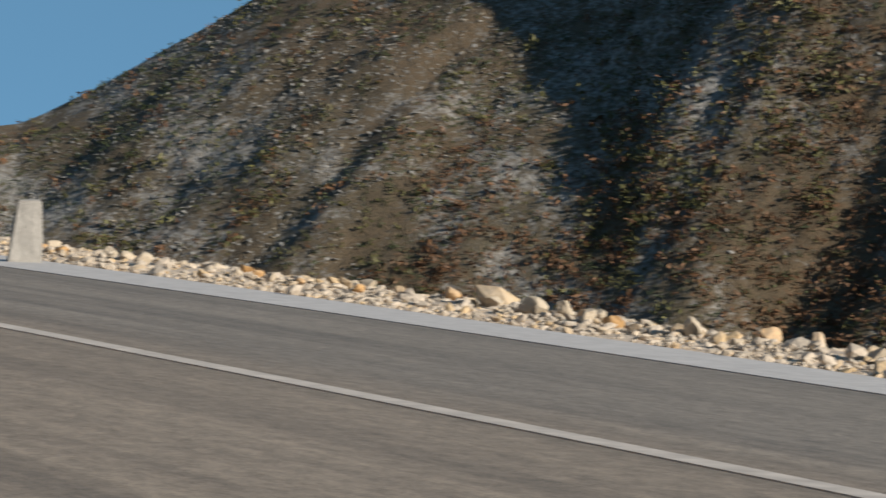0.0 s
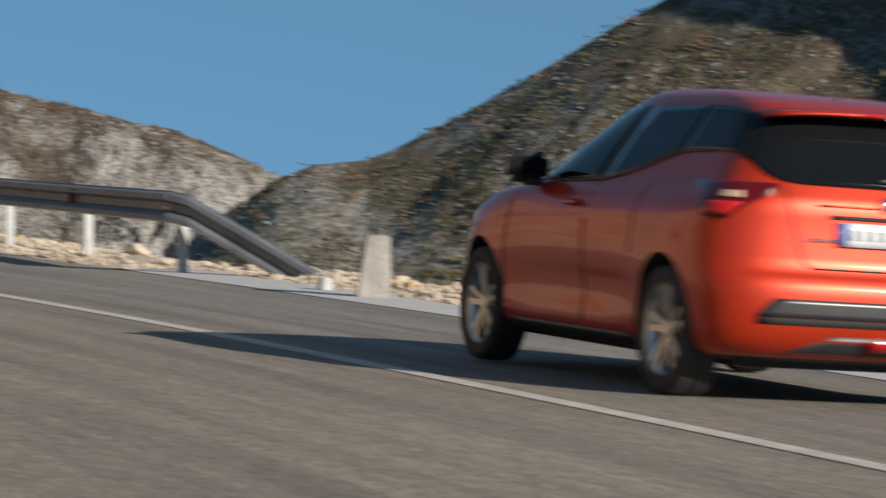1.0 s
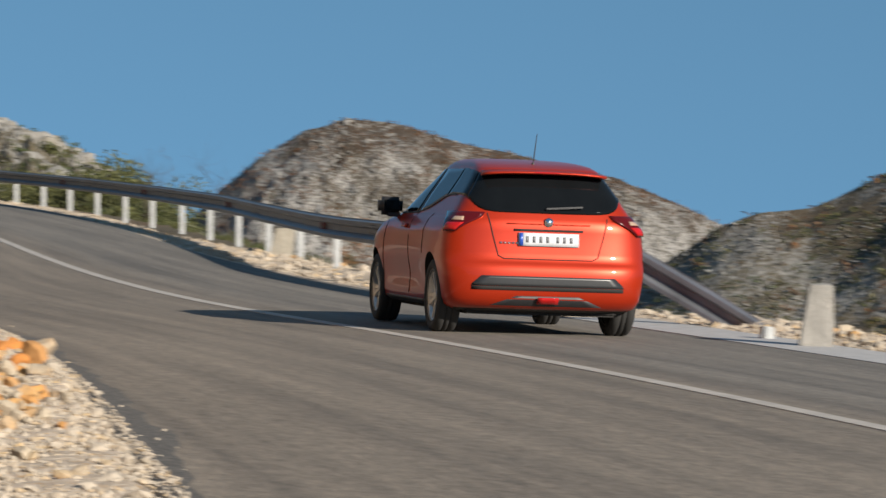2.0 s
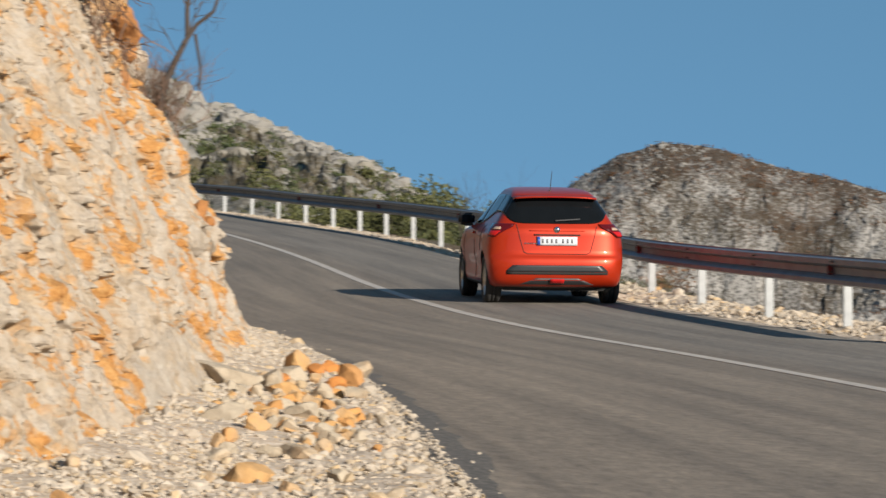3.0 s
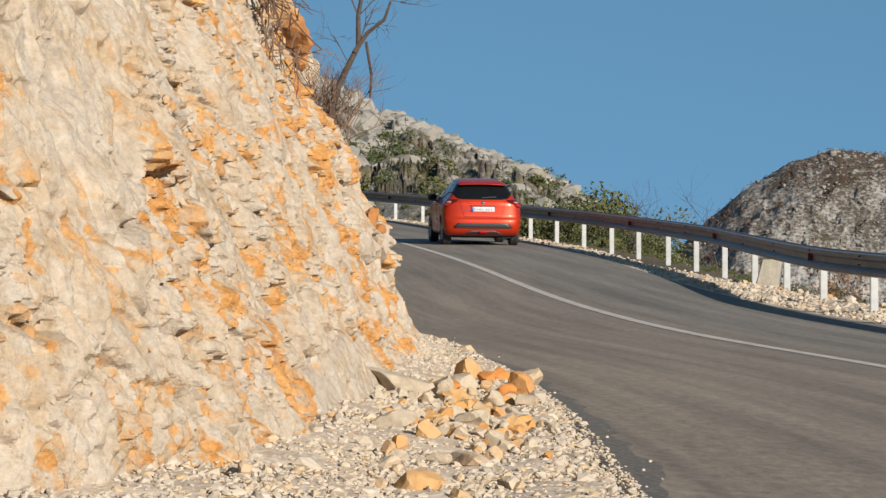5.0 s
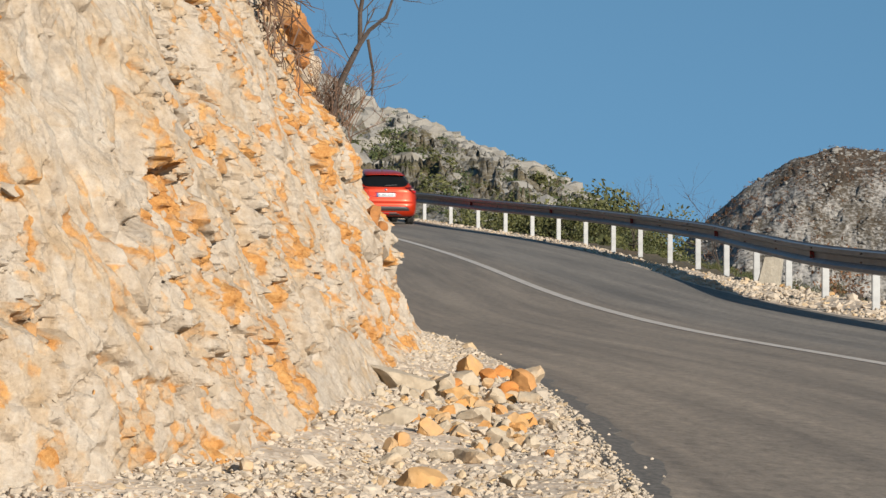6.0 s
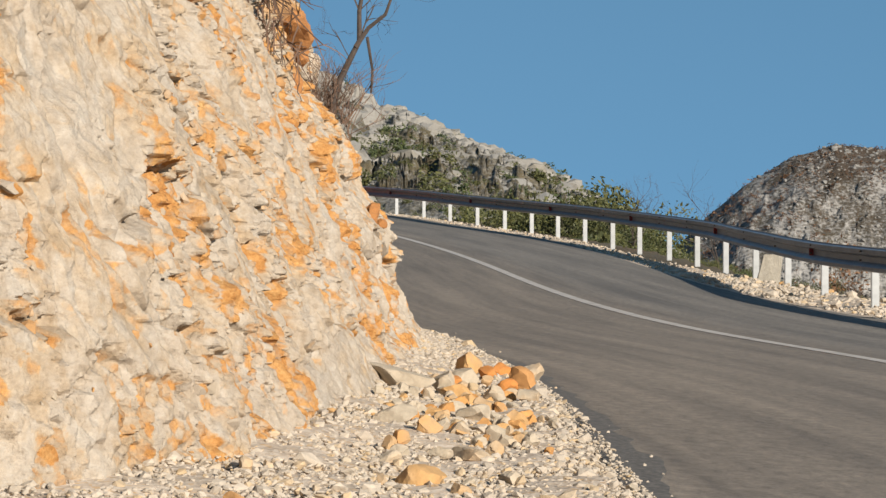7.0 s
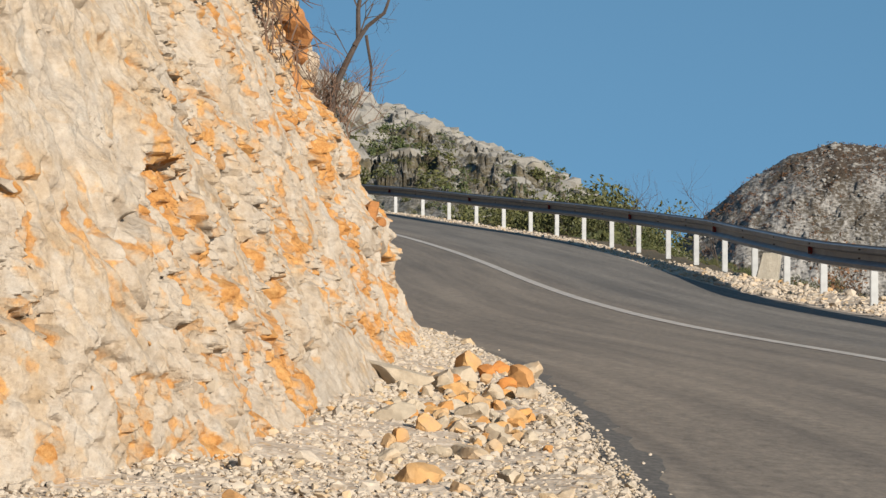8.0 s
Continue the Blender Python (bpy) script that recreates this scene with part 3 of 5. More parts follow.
def broken_rocks(cut):
    """Angular chunks that stand proud of the face, and crumbs between them."""
    rng = np.random.default_rng(77)
    kinds = []
    for k in range(12):
        bm = rock_bm(500 + k, 2, 11, (1, 0.9, 0.75))
        me = bpy.data.meshes.new("rock")
        bm.to_mesh(me)
        bm.free()
        me.materials.append(CHUNK)
        kinds.append(me)
    n = 330
    s = np.where(rng.uniform(0, 1, n) < 0.45, rng.uniform(42.5, 50, n), rng.uniform(50, 66, n))
    h = rng.uniform(0.0, 1.0, n) ** 0.9 * np.where(s < 50, 1.7, 2.9)
    loose = slab_mask(s, h) < 0.35
    s, h = s[loose], h[loose]
    n = len(s)
    pts = cut_surface(s, h)
    _, nrm = foot_at(s)
    for p, d, k in zip(pts, nrm, range(n)):
        r = float(np.clip(rng.lognormal(math.log(0.05), 0.4), 0.025, 0.12)) * (1.0 if s[k] < 50 else 1.35)
        ob = new("rock", kinds[k % 12])
        ob.parent = cut
        a, b, c = rng.uniform(-40, 40), rng.uniform(-40, 40), rng.uniform(0, 360)
        ob.matrix_basis = pose(p[0] - d[0] * r * 0.6, p[1] - d[1] * r * 0.6, p[2], a, b, c) @ Matrix.Diagonal((r * rng.uniform(0.9, 1.5), r, r * rng.uniform(0.7, 1.1), 1))
    for x, y, z, r, k in ((-0.46, 24.0, 0.96, 0.13, 3), (-0.45, 25.0, 0.80, 0.12, 5)):
        ob = new("rock", kinds[k])
        ob.parent = cut
        ob.matrix_basis = pose(x, y, z, 20 * k, 13 * k, 47 * k) @ Matrix.Diagonal((r, r, r, 1))
    # rusty blocks under the lip and beside the road
    for k, (x, y, z, r) in enumerate(((-0.97, 22.0, 2.36, 0.19), (-1.10, 22.2, 2.16, 0.16), (-0.95, 22.3, 2.18, 0.10), (-1.12, 21.8, 2.47, 0.22), (-1.03, 22.4, 1.98, 0.12), (-0.98, 22.5, 1.84, 0.12), (-0.52, 23.9, 1.13, 0.11), (-0.47, 24.1, 1.08, 0.075))):
        bm = rock_bm(540 + k, 3, 16, (1, 0.9, 0.9))
        for v in bm.verts:
            v.co *= 1 + 0.22 * noise.noise(v.co * 2.2 + Vector((k, 0, 0))) + 0.12 * noise.noise(v.co * 6)
        ob = part("rock", bm, RUST_CHUNK, cut, "rust-orange stone")
        ob.matrix_basis = pose(x, y, z, 20 * k, 13 * k, 47 * k) @ Matrix.Diagonal((r, r, r, 1))
    n = 1400
    s = np.where(rng.uniform(0, 1, n) < 0.5, rng.uniform(42, 50, n), rng.uniform(50, 66, n))
    h = rng.uniform(0.0, 1.0, n) * np.where(s < 50, 1.7, 2.9)
    crumb = 0.9 - 0.85 * slab_mask(s, h)
    keep = crumb > rng.uniform(0, 1, n)
    s, h = s[keep], h[keep]
    r = np.clip(rng.lognormal(math.log(0.014), 0.45, len(s)), 0.006, 0.04)
    me = strew("crumbled_rock", STONES_LOW, cut_surface(s, h), np.stack([r * 1.3, r, r * 0.8], -1), rng)
    ob = hang("crumbled_rock", me, CHUNK_SMALL, cut)
    tagged(ob, kind="stuff")


CHUNK = stone_material("broken_face_stone", (0.365, 0.30, 0.23), (0.38, 0.205, 0.08), 0.34, False)
RUST_CHUNK = stone_material("rusty_face_stone", (0.36, 0.20, 0.085), (0.32, 0.135, 0.04), 0.5, False)
CHUNK_SMALL = stone_material("crumbled_face_stone", (0.365, 0.30, 0.225), (0.37, 0.20, 0.075), 0.3, True)
STONES_LOW = [arrays(rock_bm(s + 90, 1, 5)) for s in range(8)]
CUT = rock_cut()
broken_rocks(CUT)
shoulder()


# ---- the outer verge with its stones ----
def verge():
    y = np.concatenate([np.arange(-30, 8, 1.0), np.arange(8, 40, 0.2), np.arange(40, 132, 0.8)])
    u = np.linspace(0, 1, 14)
    Yg, U = np.meshgrid(y, u, indexing="ij")
    start = np.where(y < 33, 0.82, 0.02)[:, None]
    X = edge_x(y)[:, None] + start + U * (1.9 - start * 0.4)
    lip = np.interp(Yg, [48, 64], [0.62, 0.27])
    ridge = np.exp(-((U - 0.45) / 0.28) ** 2) * (lip / 0.62) ** 2
    Z = road_z(X, Yg) - 0.01 + ridge * (0.05 + 0.05 * fbm(X * 1.2, Yg * 1.2, 44)) + 0.03 * fbm(X * 4, Yg * 4, 45) - np.clip(U - lip, 0, 1) * 1.6
    me = grid_mesh("verge", np.stack([X, Yg, Z], -1))
    return tagged(hang("verge", me, GRAVEL, smooth=True), "stony verge of pale gravel at the drop", "verge", kind="structure")


verge()

# ---- guard rail ----
STEEL = plain("galvanised_steel", (0.17, 0.176, 0.195), 0.42, 0.5, grain=0.25, scale=3)
POSTSTEEL = plain("pale_galvanised_post", (0.31, 0.315, 0.315), 0.6, 0.15, grain=0.12, scale=8)
BOLT = plain("dark_bolt", (0.10, 0.07, 0.05), 0.6, 0.5)
REFLECTOR = plain("red_reflector", (0.20, 0.02, 0.015), 0.3)
RAIL_TOP = 0.80
POSTS = [32.3, 35.7, 39.05, 42.6, 46.3, 50.6, 54.8, 59.35, 62.9, 66.5, 70.25, 73.6, 77.0, 80.25, 83.3, 86.55, 90.1, 94.5, 98.75, 102.75, 106.7, 110.7, 114.7, 118.7, 122.7, 126.7]


def rail_path():
    """Line of the beam's upper edge: on posts along the drop, then flared out and down to the ground."""
    ys = np.arange(32.2, 131, 1.0)
    xs = edge_x(ys) + np.interp(ys, [31, 45, 52, 60, 68, 76, 90, 132], [0.22, 0.60, 1.0, 1.25, 1.03, 0.70, 0.35, 0.4])
    run = [(x, y, float(road_z(x, y)) + RAIL_TOP) for x, y in zip(xs, ys)]
    k = run[0]
    return [(k[0] + 1.55, k[1] - 1.2, k[2] - 0.98), (k[0] + 0.85, k[1] - 0.66, k[2] - 0.50), (k[0] + 0.16, k[1] - 0.14, k[2] - 0.05)] + run


W_BEAM = [(0.0, 0.0), (0.03, -0.012), (0.06, -0.03), (0.0, -0.085), (-0.0, -0.12), (0.0, -0.155), (0.0, -0.19), (0.06, -0.245), (0.03, -0.29), (0.0, -0.31)]


def w_beam(name, path, parent):
    """A corrugated beam swept along a path; its waves point towards the road."""
    p = np.array(path)
    d = np.gradient(p, axis=0)
    d /= np.linalg.norm(d, axis=1)[:, None]
    side = np.stack([-d[:, 1], d[:, 0], np.zeros(len(d))], -1)
    side /= np.linalg.norm(side, axis=1)[:, None]
    rows = []
    for off, dz in W_BEAM:
        w = 0.083 * (1 if abs(dz + 0.06) < 0.04 or abs(dz + 0.25) < 0.045 else 0.15)
        rows.append(p + side * w + np.array([0, 0, dz]))
    back = [r - side * 0.006 for r in rows[::-1]]
    pts = np.stack(rows + back + [rows[0]], 1)
    return hang(name, grid_mesh(name, pts), STEEL, parent)


def guard_rail():
    rail = tagged(new("guard_rail"), "dull galvanised steel guard rail on pale posts", "guard rail")
    path = rail_path()
    n = 0
    while n < len(path) - 1:
        m = min(n + (6 if n == 0 else 4), len(path) - 1)
        lap = path[n:m + 1]
        w_beam("beam", lap, rail)
        n = m
    bm = bmesh.new()
    box(bm, -0.05, 0.05, -0.03, 0.03, -0.3, 0.66, 0.008)
    post_mesh = bpy.data.meshes.new("post")
    bm.to_mesh(post_mesh)
    bm.free()
    post_mesh.materials.append(POSTSTEEL)
    bm = bmesh.new()
    box(bm, -0.035, 0.035, -0.09, 0.09, -0.10, 0.10, 0.01)
    spacer_mesh = bpy.data.meshes.new("spacer")
    bm.to_mesh(spacer_mesh)
    bm.free()
    spacer_mesh.materials.append(STEEL)
    bm = bmesh.new()
    bmesh.ops.create_cone(bm, cap_ends=True, segments=6, radius1=0.014, radius2=0.012, depth=0.03)
    bolt_mesh = bpy.data.meshes.new("bolt")
    bm.to_mesh(bolt_mesh)
    bm.free()
    bolt_mesh.materials.append(BOLT)
    bm = bmesh.new()
    box(bm, -0.006, 0.006, -0.055, 0.055, -0.05, 0.05, 0.004)
    eye_mesh = bpy.data.meshes.new("reflector")
    bm.to_mesh(eye_mesh)
    bm.free()
    eye_mesh.materials.append(REFLECTOR)
    for k, y in enumerate(POSTS):
        x = float(np.interp(y, [q[1] for q in path[3:]], [q[0] for q in path[3:]]))
        z = float(road_z(x, y))
        turn = math.atan2(float(edge_x(y - 1) - edge_x(y + 1)), 2.0)
        post = new("post", post_mesh)
        post.parent, post.matrix_basis = rail, pose(x + 0.14, y, z, rz=math.degrees(turn))
        spacer = new("spacer", spacer_mesh)
        spacer.parent, spacer.matrix_basis = rail, pose(x + 0.04, y, z + RAIL_TOP - 0.155, rz=math.degrees(turn))
        for dz in (-0.10, -0.21):
            b = new("bolt", bolt_mesh)
            b.parent, b.matrix_basis = rail, pose(x - 0.075, y - 0.25, z + RAIL_TOP + dz + 0.04, ry=90)
        if k % 3 == 1:
            r = new("reflector", eye_mesh)
            r.parent, r.matrix_basis = rail, pose(x - 0.02, y, z + RAIL_TOP - 0.15, rz=90 + math.degrees(turn))
            tagged(r, "dull red reflector")
    return rail


guard_rail()


def stub_post():
    bm = bmesh.new()
    box(bm, -0.055, 0.055, -0.05, 0.05, -0.1, 0.11, 0.015)
    ob = part("stub_post", bm, POSTSTEEL)
    ob.matrix_basis = pose(7.02, 28.9, float(road_z(np.array(7.0), np.array(28.9))), 0, 3, 20)
    return tagged(ob, "short pale stub post at the rail's end", "post")


stub_post()

# ---- stones along the road ----
def boulder(seed, size, m, label, group="", flat=0.75, material=None):
    bm = rock_bm(seed, 3, 14, (1, 0.85, flat))
    for v in bm.verts:
        v.co *= size * (1 + 0.05 * noise.noise(v.co * 3 + Vector((seed, 0, 0))))
    ob = part("boulder", bm, material or BOULDER)
    ob.data.shade_smooth()
    ob.data.set_sharp_from_angle(angle=radians(24))
    ob.matrix_basis = m
    return tagged(ob, label, "boulder", group)


def fallen_stones():
    """Larger stones at the foot of the rock face; place and half width."""
    rng = random.Random(5)
    spots = [(-0.19, 13.4, 0.115, 0.5), (0.21, 13.2, 0.055, 0.9), (0.31, 14.3, 0.062, 0.8), (0.19, 15.3, 0.06, 0.8), (0.41, 16.2, 0.07, 0.8), (0.10, 12.0, 0.085, 0.5), (0.12, 17.6, 0.085, 0.9),
             (-0.07, 13.1, 0.075, 0.6), (0.22, 11.0, 0.06, 0.6), (-0.08, 10.8, 0.09, 0.6), (0.05, 14.8, 0.06, 0.8), (-0.19, 12.0, 0.045, 0.8), (0.0, 16.5, 0.09, 0.8), (0.60, 10.85, 0.028, 0.5)]
    spots += [(-0.20, 16.4, 0.17, 0.42), (0.08, 16.2, 0.10, 0.5), (0.245, 16.2, 0.072, 0.9), (0.46, 18.8, 0.095, 0.7), (0.14, 19.6, 0.10, 1.1), (0.12, 14.4, 0.09, 0.55), (-0.13, 14.4, 0.075, 0.5)]
    for k, (x, y, r) in enumerate(((0.25, 18.6, 0.075), (0.39, 17.6, 0.082), (0.31, 17.0, 0.06), (0.33, 19.4, 0.065), (0.05, 17.4, 0.055))):
        z = float(shoulder_z(np.array(x), np.array(y))) + r * 0.5
        boulder(170 + k, r * 1.15, pose(x, y, z, rng.uniform(-25, 25), rng.uniform(-25, 25), rng.uniform(0, 360)), "bright orange broken stone lying on the rubble", "stones at the rock's foot", 0.85, ORANGE_BLOCK)
    for k, (x, y, r, fl) in enumerate(spots):
        z = float(shoulder_z(np.array(x), np.array(y))) + r * fl * 0.55
        boulder(70 + k, r * 1.15, pose(x, y, z, rng.uniform(-18, 18), rng.uniform(-18, 18), rng.uniform(0, 360)), "broken pale and orange stone lying in the gravel", "stones at the rock's foot", fl)
    r2 = np.random.default_rng(8)
    for k in range(150):
        y = float(r2.uniform(10.5, 19)) if k % 3 == 0 else float(r2.normal(15.0, 1.7))
        pile = k % 3 != 0
        u = float(r2.uniform(0.10, 0.72)) if pile else float(r2.uniform(0.3, 1.0))
        x = float(left_x(y)) - u * float(left_x(y) - foot_x(y) + 0.05)
        r = float(r2.uniform(0.014, 0.058)) if pile else float(r2.uniform(0.02, 0.05))
        z = float(shoulder_z(np.array(x), np.array(y))) + r * 0.4
        boulder(120 + k, r, pose(x, y, z, r2.uniform(-30, 30), r2.uniform(-30, 30), r2.uniform(0, 360)), "small broken orange stone in the rubble" if pile else "small broken limestone chunk lying in the gravel", "stones at the rock's foot", 0.75, ORANGE if pile and k % 2 else None)


def gravel():
    rng = np.random.default_rng(21)
    n = 30000
    y = 8.5 + 25 * rng.uniform(0, 1, n) ** 1.9
    u = rng.uniform(-0.02, 1.15, n)
    x = left_x(y) + 0.05 - u * (left_x(y) - foot_x(y) + 0.1)
    r = rng.lognormal(math.log(0.0095), 0.5, n) * np.where(u < 0.05, 0.6, 1)
    z = shoulder_z(x, y) + r * 0.18 + 0.01 * fbm(x * 3, y * 3, 12)
    me = strew("loose_gravel", PEBBLES, np.stack([x, y, z], -1), np.stack([r, r, r * 0.7], -1) * rng.uniform(0.75, 1.35, (n, 3)), rng, 0.7)
    tagged(hang("loose_gravel", me, RUBBLE), "loose pale limestone gravel beside the asphalt", "gravel", kind="stuff")
    # crumbs that have rolled on to the asphalt
    n = 60
    y = rng.uniform(10, 34, n)
    x = left_x(y) + 0.04 + rng.exponential(0.05, n)
    r = rng.uniform(0.005, 0.013, n)
    me = strew("stray_gravel", PEBBLES, np.stack([x, y, road_z(x, y) + r * 0.4], -1), r, rng, 0.6)
    tagged(hang("stray_gravel", me, RUBBLE), "stray gravel crumbs on the asphalt's edge", "gravel", kind="stuff")
    # the far verge under the rail
    n = 4000
    y = rng.uniform(50, 112, n)
    x = edge_x(y) + 0.06 + rng.uniform(0, 1, n) * 0.9
    r = rng.lognormal(math.log(0.02), 0.45, n)
    me = strew("far_verge_gravel", PEBBLES, np.stack([x, y, verge_z(x, y) + r * 0.3], -1), np.stack([r, r, r * 0.7], -1), rng, 0.7)
    tagged(hang("far_verge_gravel", me, RUBBLE), "pale rubble under the guard rail", "gravel", kind="stuff")
    # the outer verge
    n = 12000
    y = 11 + 45 * rng.uniform(0, 1, n) ** 1.2
    e = np.where(y < 33, 0.84, 0.1)
    x = edge_x(y) + e + rng.uniform(0, 1, n) ** 0.9 * (1.25 - 0.4 * e)
    r = rng.lognormal(math.log(0.018), 0.55, n)
    z = verge_z(x, y) + r * 0.3
    me = strew("verge_gravel", PEBBLES, np.stack([x, y, z], -1), np.stack([r, r, r * 0.7], -1) * rng.uniform(0.7, 1.4, (n, 3)), rng, 0.7)
    tagged(hang("verge_gravel", me, RUBBLE), "loose pale rubble along the verge", "gravel", kind="stuff")


def verge_z(x, y):
    start = np.where(y < 33, 0.82, 0.02)
    u = np.clip((x - edge_x(y) - start) / (1.9 - start * 0.4), 0, 1)
    lip = np.interp(y, [48, 64], [0.62, 0.27])
    return road_z(x, y) - 0.01 + np.exp(-((u - 0.45) / 0.28) ** 2) * 0.05 * (lip / 0.62) ** 2 - np.clip(u - lip, 0, 1) * 1.6


def verge_stones():
    rng = np.random.default_rng(33)
    y = 11.0
    k = 0
    while y < 62:
        if y < 30 or y > 36:
            r = float(rng.uniform(0.04, 0.105)) if y < 30 else float(rng.uniform(0.04, 0.085))
            x = float(edge_x(y)) + (0.85 if y < 33 else 0.55) + float(rng.uniform(0.4, 0.8))
            z = float(verge_z(np.array(x), np.array(y))) + r * 0.42
            boulder(300 + k % 40, r, pose(x, y, z, rng.uniform(-20, 20), rng.uniform(-20, 20), rng.uniform(0, 360)), "rough pale and ochre boulder on the verge", "stones along the verge", float(rng.uniform(0.6, 0.9)))
            k += 1
        y += float(rng.uniform(0.12, 0.62)) * (1 if y < 30 else 1.8)


MARKER = stone_material("weathered_marker", (0.29, 0.272, 0.245), (0.30, 0.27, 0.22), 0.4, False)


def marker_stone(x, y, w, h, lean, label):
    bm = bmesh.new()
    box(bm, -w / 2, w / 2, -0.09, 0.09, -0.15, h, 0.02)
    bmesh.ops.subdivide_edges(bm, edges=bm.edges, cuts=3, use_grid_fill=True)
    for v in bm.verts:
        t = max(0, v.co.z) / h
        v.co.x = v.co.x * (1 - 0.28 * t) + lean * t
        v.co += noise.noise_vector(v.co * 7) * 0.018
    ob = part("marker_stone", bm, MARKER, None, label)
    ob.matrix_basis = pose(x, y, float(verge_z(np.array(x), np.array(y))), 0, 0, -14)
    return tagged(ob, label, "marker stone", "marker stones")


fallen_stones()
gravel()
verge_stones()
marker_stone(7.12, 27.6, 0.29, 0.53, 0.05, "rough grey upright marker stone beside the road")
marker_stone(5.10, 53.6, 0.40, 0.62, 0.10, "rough grey leaning marker stone behind the rail")

# ---- plants ----
def leaf_cloud(seed, n, leaf, shape=(1, 1, 0.8), lumps=7):
    """Small leaves gathered in lumps, with gaps between them."""
    rng = np.random.default_rng(seed)
    c = rng.normal(0, 0.42, (lumps, 3)) * np.array(shape)
    c[:, 2] = np.abs(c[:, 2]) + 0.25 * shape[2]
    rad = rng.uniform(0.28, 0.52, lumps)
    k = rng.integers(0, lumps, n)
    d = rng.normal(0, 1, (n, 3))
    d /= np.linalg.norm(d, axis=1)[:, None]
    p = c[k] + d * (rad[k] * rng.uniform(0.55, 1.08, n))[:, None]
    p[:, 2] = np.maximum(p[:, 2], 0.02)
    a = rng.normal(0, 1, (n, 3)) + d * 0.4
    a /= np.linalg.norm(a, axis=1)[:, None]
    b = np.cross(a, rng.normal(0, 1, (n, 3)))
    b /= np.linalg.norm(b, axis=1)[:, None]
    L = (leaf * rng.uniform(0.6, 1.4, n))[:, None]
    v = np.stack([p - a * L, p + b * L * 0.45, p + a * L, p - b * L * 0.45], 1).reshape(-1, 3)
    f = np.arange(n * 4).reshape(n, 4)
    return v, f


def limb(bm, pts, r0, r1, sides=6):
    """A tapered branch along points."""
    last = None
    for i, p in enumerate(pts):
        d = (pts[min(i + 1, len(pts) - 1)] - pts[max(i - 1, 0)]).normalized()
        u = d.orthogonal().normalized()
        w = d.cross(u)
        r = r0 + (r1 - r0) * i / (len(pts) - 1)
        ring = [bm.verts.new(p + (u * math.cos(2 * math.pi * k / sides) + w * math.sin(2 * math.pi * k / sides)) * r) for k in range(sides)]
        if last:
            for k in range(sides):
                bm.faces.new((last[k], last[(k + 1) % sides], ring[(k + 1) % sides], ring[k]))
        last = ring
    bm.faces.new(last)


def branches(bm, rng, start, way, length, radius, depth, spread=0.7, up=0.15):
    """Branches that fork until they are twigs."""
    pts, p, d = [start.copy()], start.copy(), way.normalized()
    for _ in range(4):
        d = (d + Vector((rng.gauss(0, 0.16), rng.gauss(0, 0.16), rng.gauss(0, 0.12) + up * 0.3))).normalized()
        p = p + d * length / 4
        pts.append(p.copy())
    limb(bm, pts, radius, radius * 0.6, 6 if radius > 0.01 else 4)
    if depth:
        for _ in range(rng.choice((2, 2, 3))):
            k = rng.choice((2, 3, 4))
            n = (d + Vector((rng.gauss(0, spread), rng.gauss(0, spread), rng.gauss(0, spread * 0.8) + up))).normalized()
            branches(bm, rng, pts[k], n, length * rng.uniform(0.55, 0.85), radius * 0.58, depth - 1, spread, up)


def bush_kind(seed, material, leaves, leaf, label, shape=(1, 1, 0.8)):
    bush = tagged(new("bush"), label, "bush", "bushes behind the guard rail")
    bm = bmesh.new()
    rng = random.Random(seed)
    for _ in range(5):
        branches(bm, rng, Vector((rng.uniform(-0.1, 0.1), rng.uniform(-0.1, 0.1), -0.1)), Vector((rng.gauss(0, 0.5), rng.gauss(0, 0.5), 1)), 0.5, 0.018, 2)
    part("stems", bm, BARK, bush)
    v, f = leaf_cloud(seed, leaves, leaf, shape)
    hang("foliage", raw_mesh("foliage", v, f), material, bush)
    return bush


def rail_bushes():
    kinds = [bush_kind(1, LEAF, 2600, 0.038, "dense dark green bush behind the guard rail"), bush_kind(2, LEAF_YELLOW, 2600, 0.038, "olive green bush behind the guard rail"),
             bush_kind(3, LEAF_YELLOW, 2400, 0.04, "yellowing green bush behind the guard rail", (1, 1, 1.1)), bush_kind(4, LEAF_RUST, 700, 0.045, "thin russet shrub behind the guard rail")]
    rng = random.Random(12)
    used = set()
    spots = []
    for y in np.arange(57, 112, 1.25):
        tall = float(np.interp(y, [57, 66, 76, 83, 86, 92, 96, 99, 110], [0.28, 0.28, 0.3, 0.4, 1.2, 1.35, 0.9, 0.45, 0.35]))
        spots.append((y, (2.0 if y < 84 else 2.7) + rng.uniform(0, 0.7), tall * rng.uniform(0.75, 1.15)))
        spots.append((y + 0.6, 2.9 + rng.uniform(0, 1.6), tall * rng.uniform(0.8, 1.35)))
    for y, off, size in spots:
        off = max(off, 1.1 + 1.35 * size)
        x = float(edge_x(y)) + off
        z = float(road_z(edge_x(y), np.array(y))) - 0.35 - 0.25 * max(0, off - 1.7)
        pick = rng.choices((0, 1, 2, 3), (4, 4, 3, 2 if y < 64 else 0.3))[0]
        m = pose(x, y, z, 0, 0, rng.uniform(0, 360)) @ Matrix.Diagonal((size, size, size * rng.uniform(0.85, 1.2), 1))
        if pick in used:
            b = copy_thing(kinds[pick], m)
        else:
            b = kinds[pick]
            used.add(pick)
        b.matrix_basis = m
    for k, b in enumerate(kinds):
        if k not in used:
            b.matrix_basis = pose(7.5, 60 + k, -0.6)


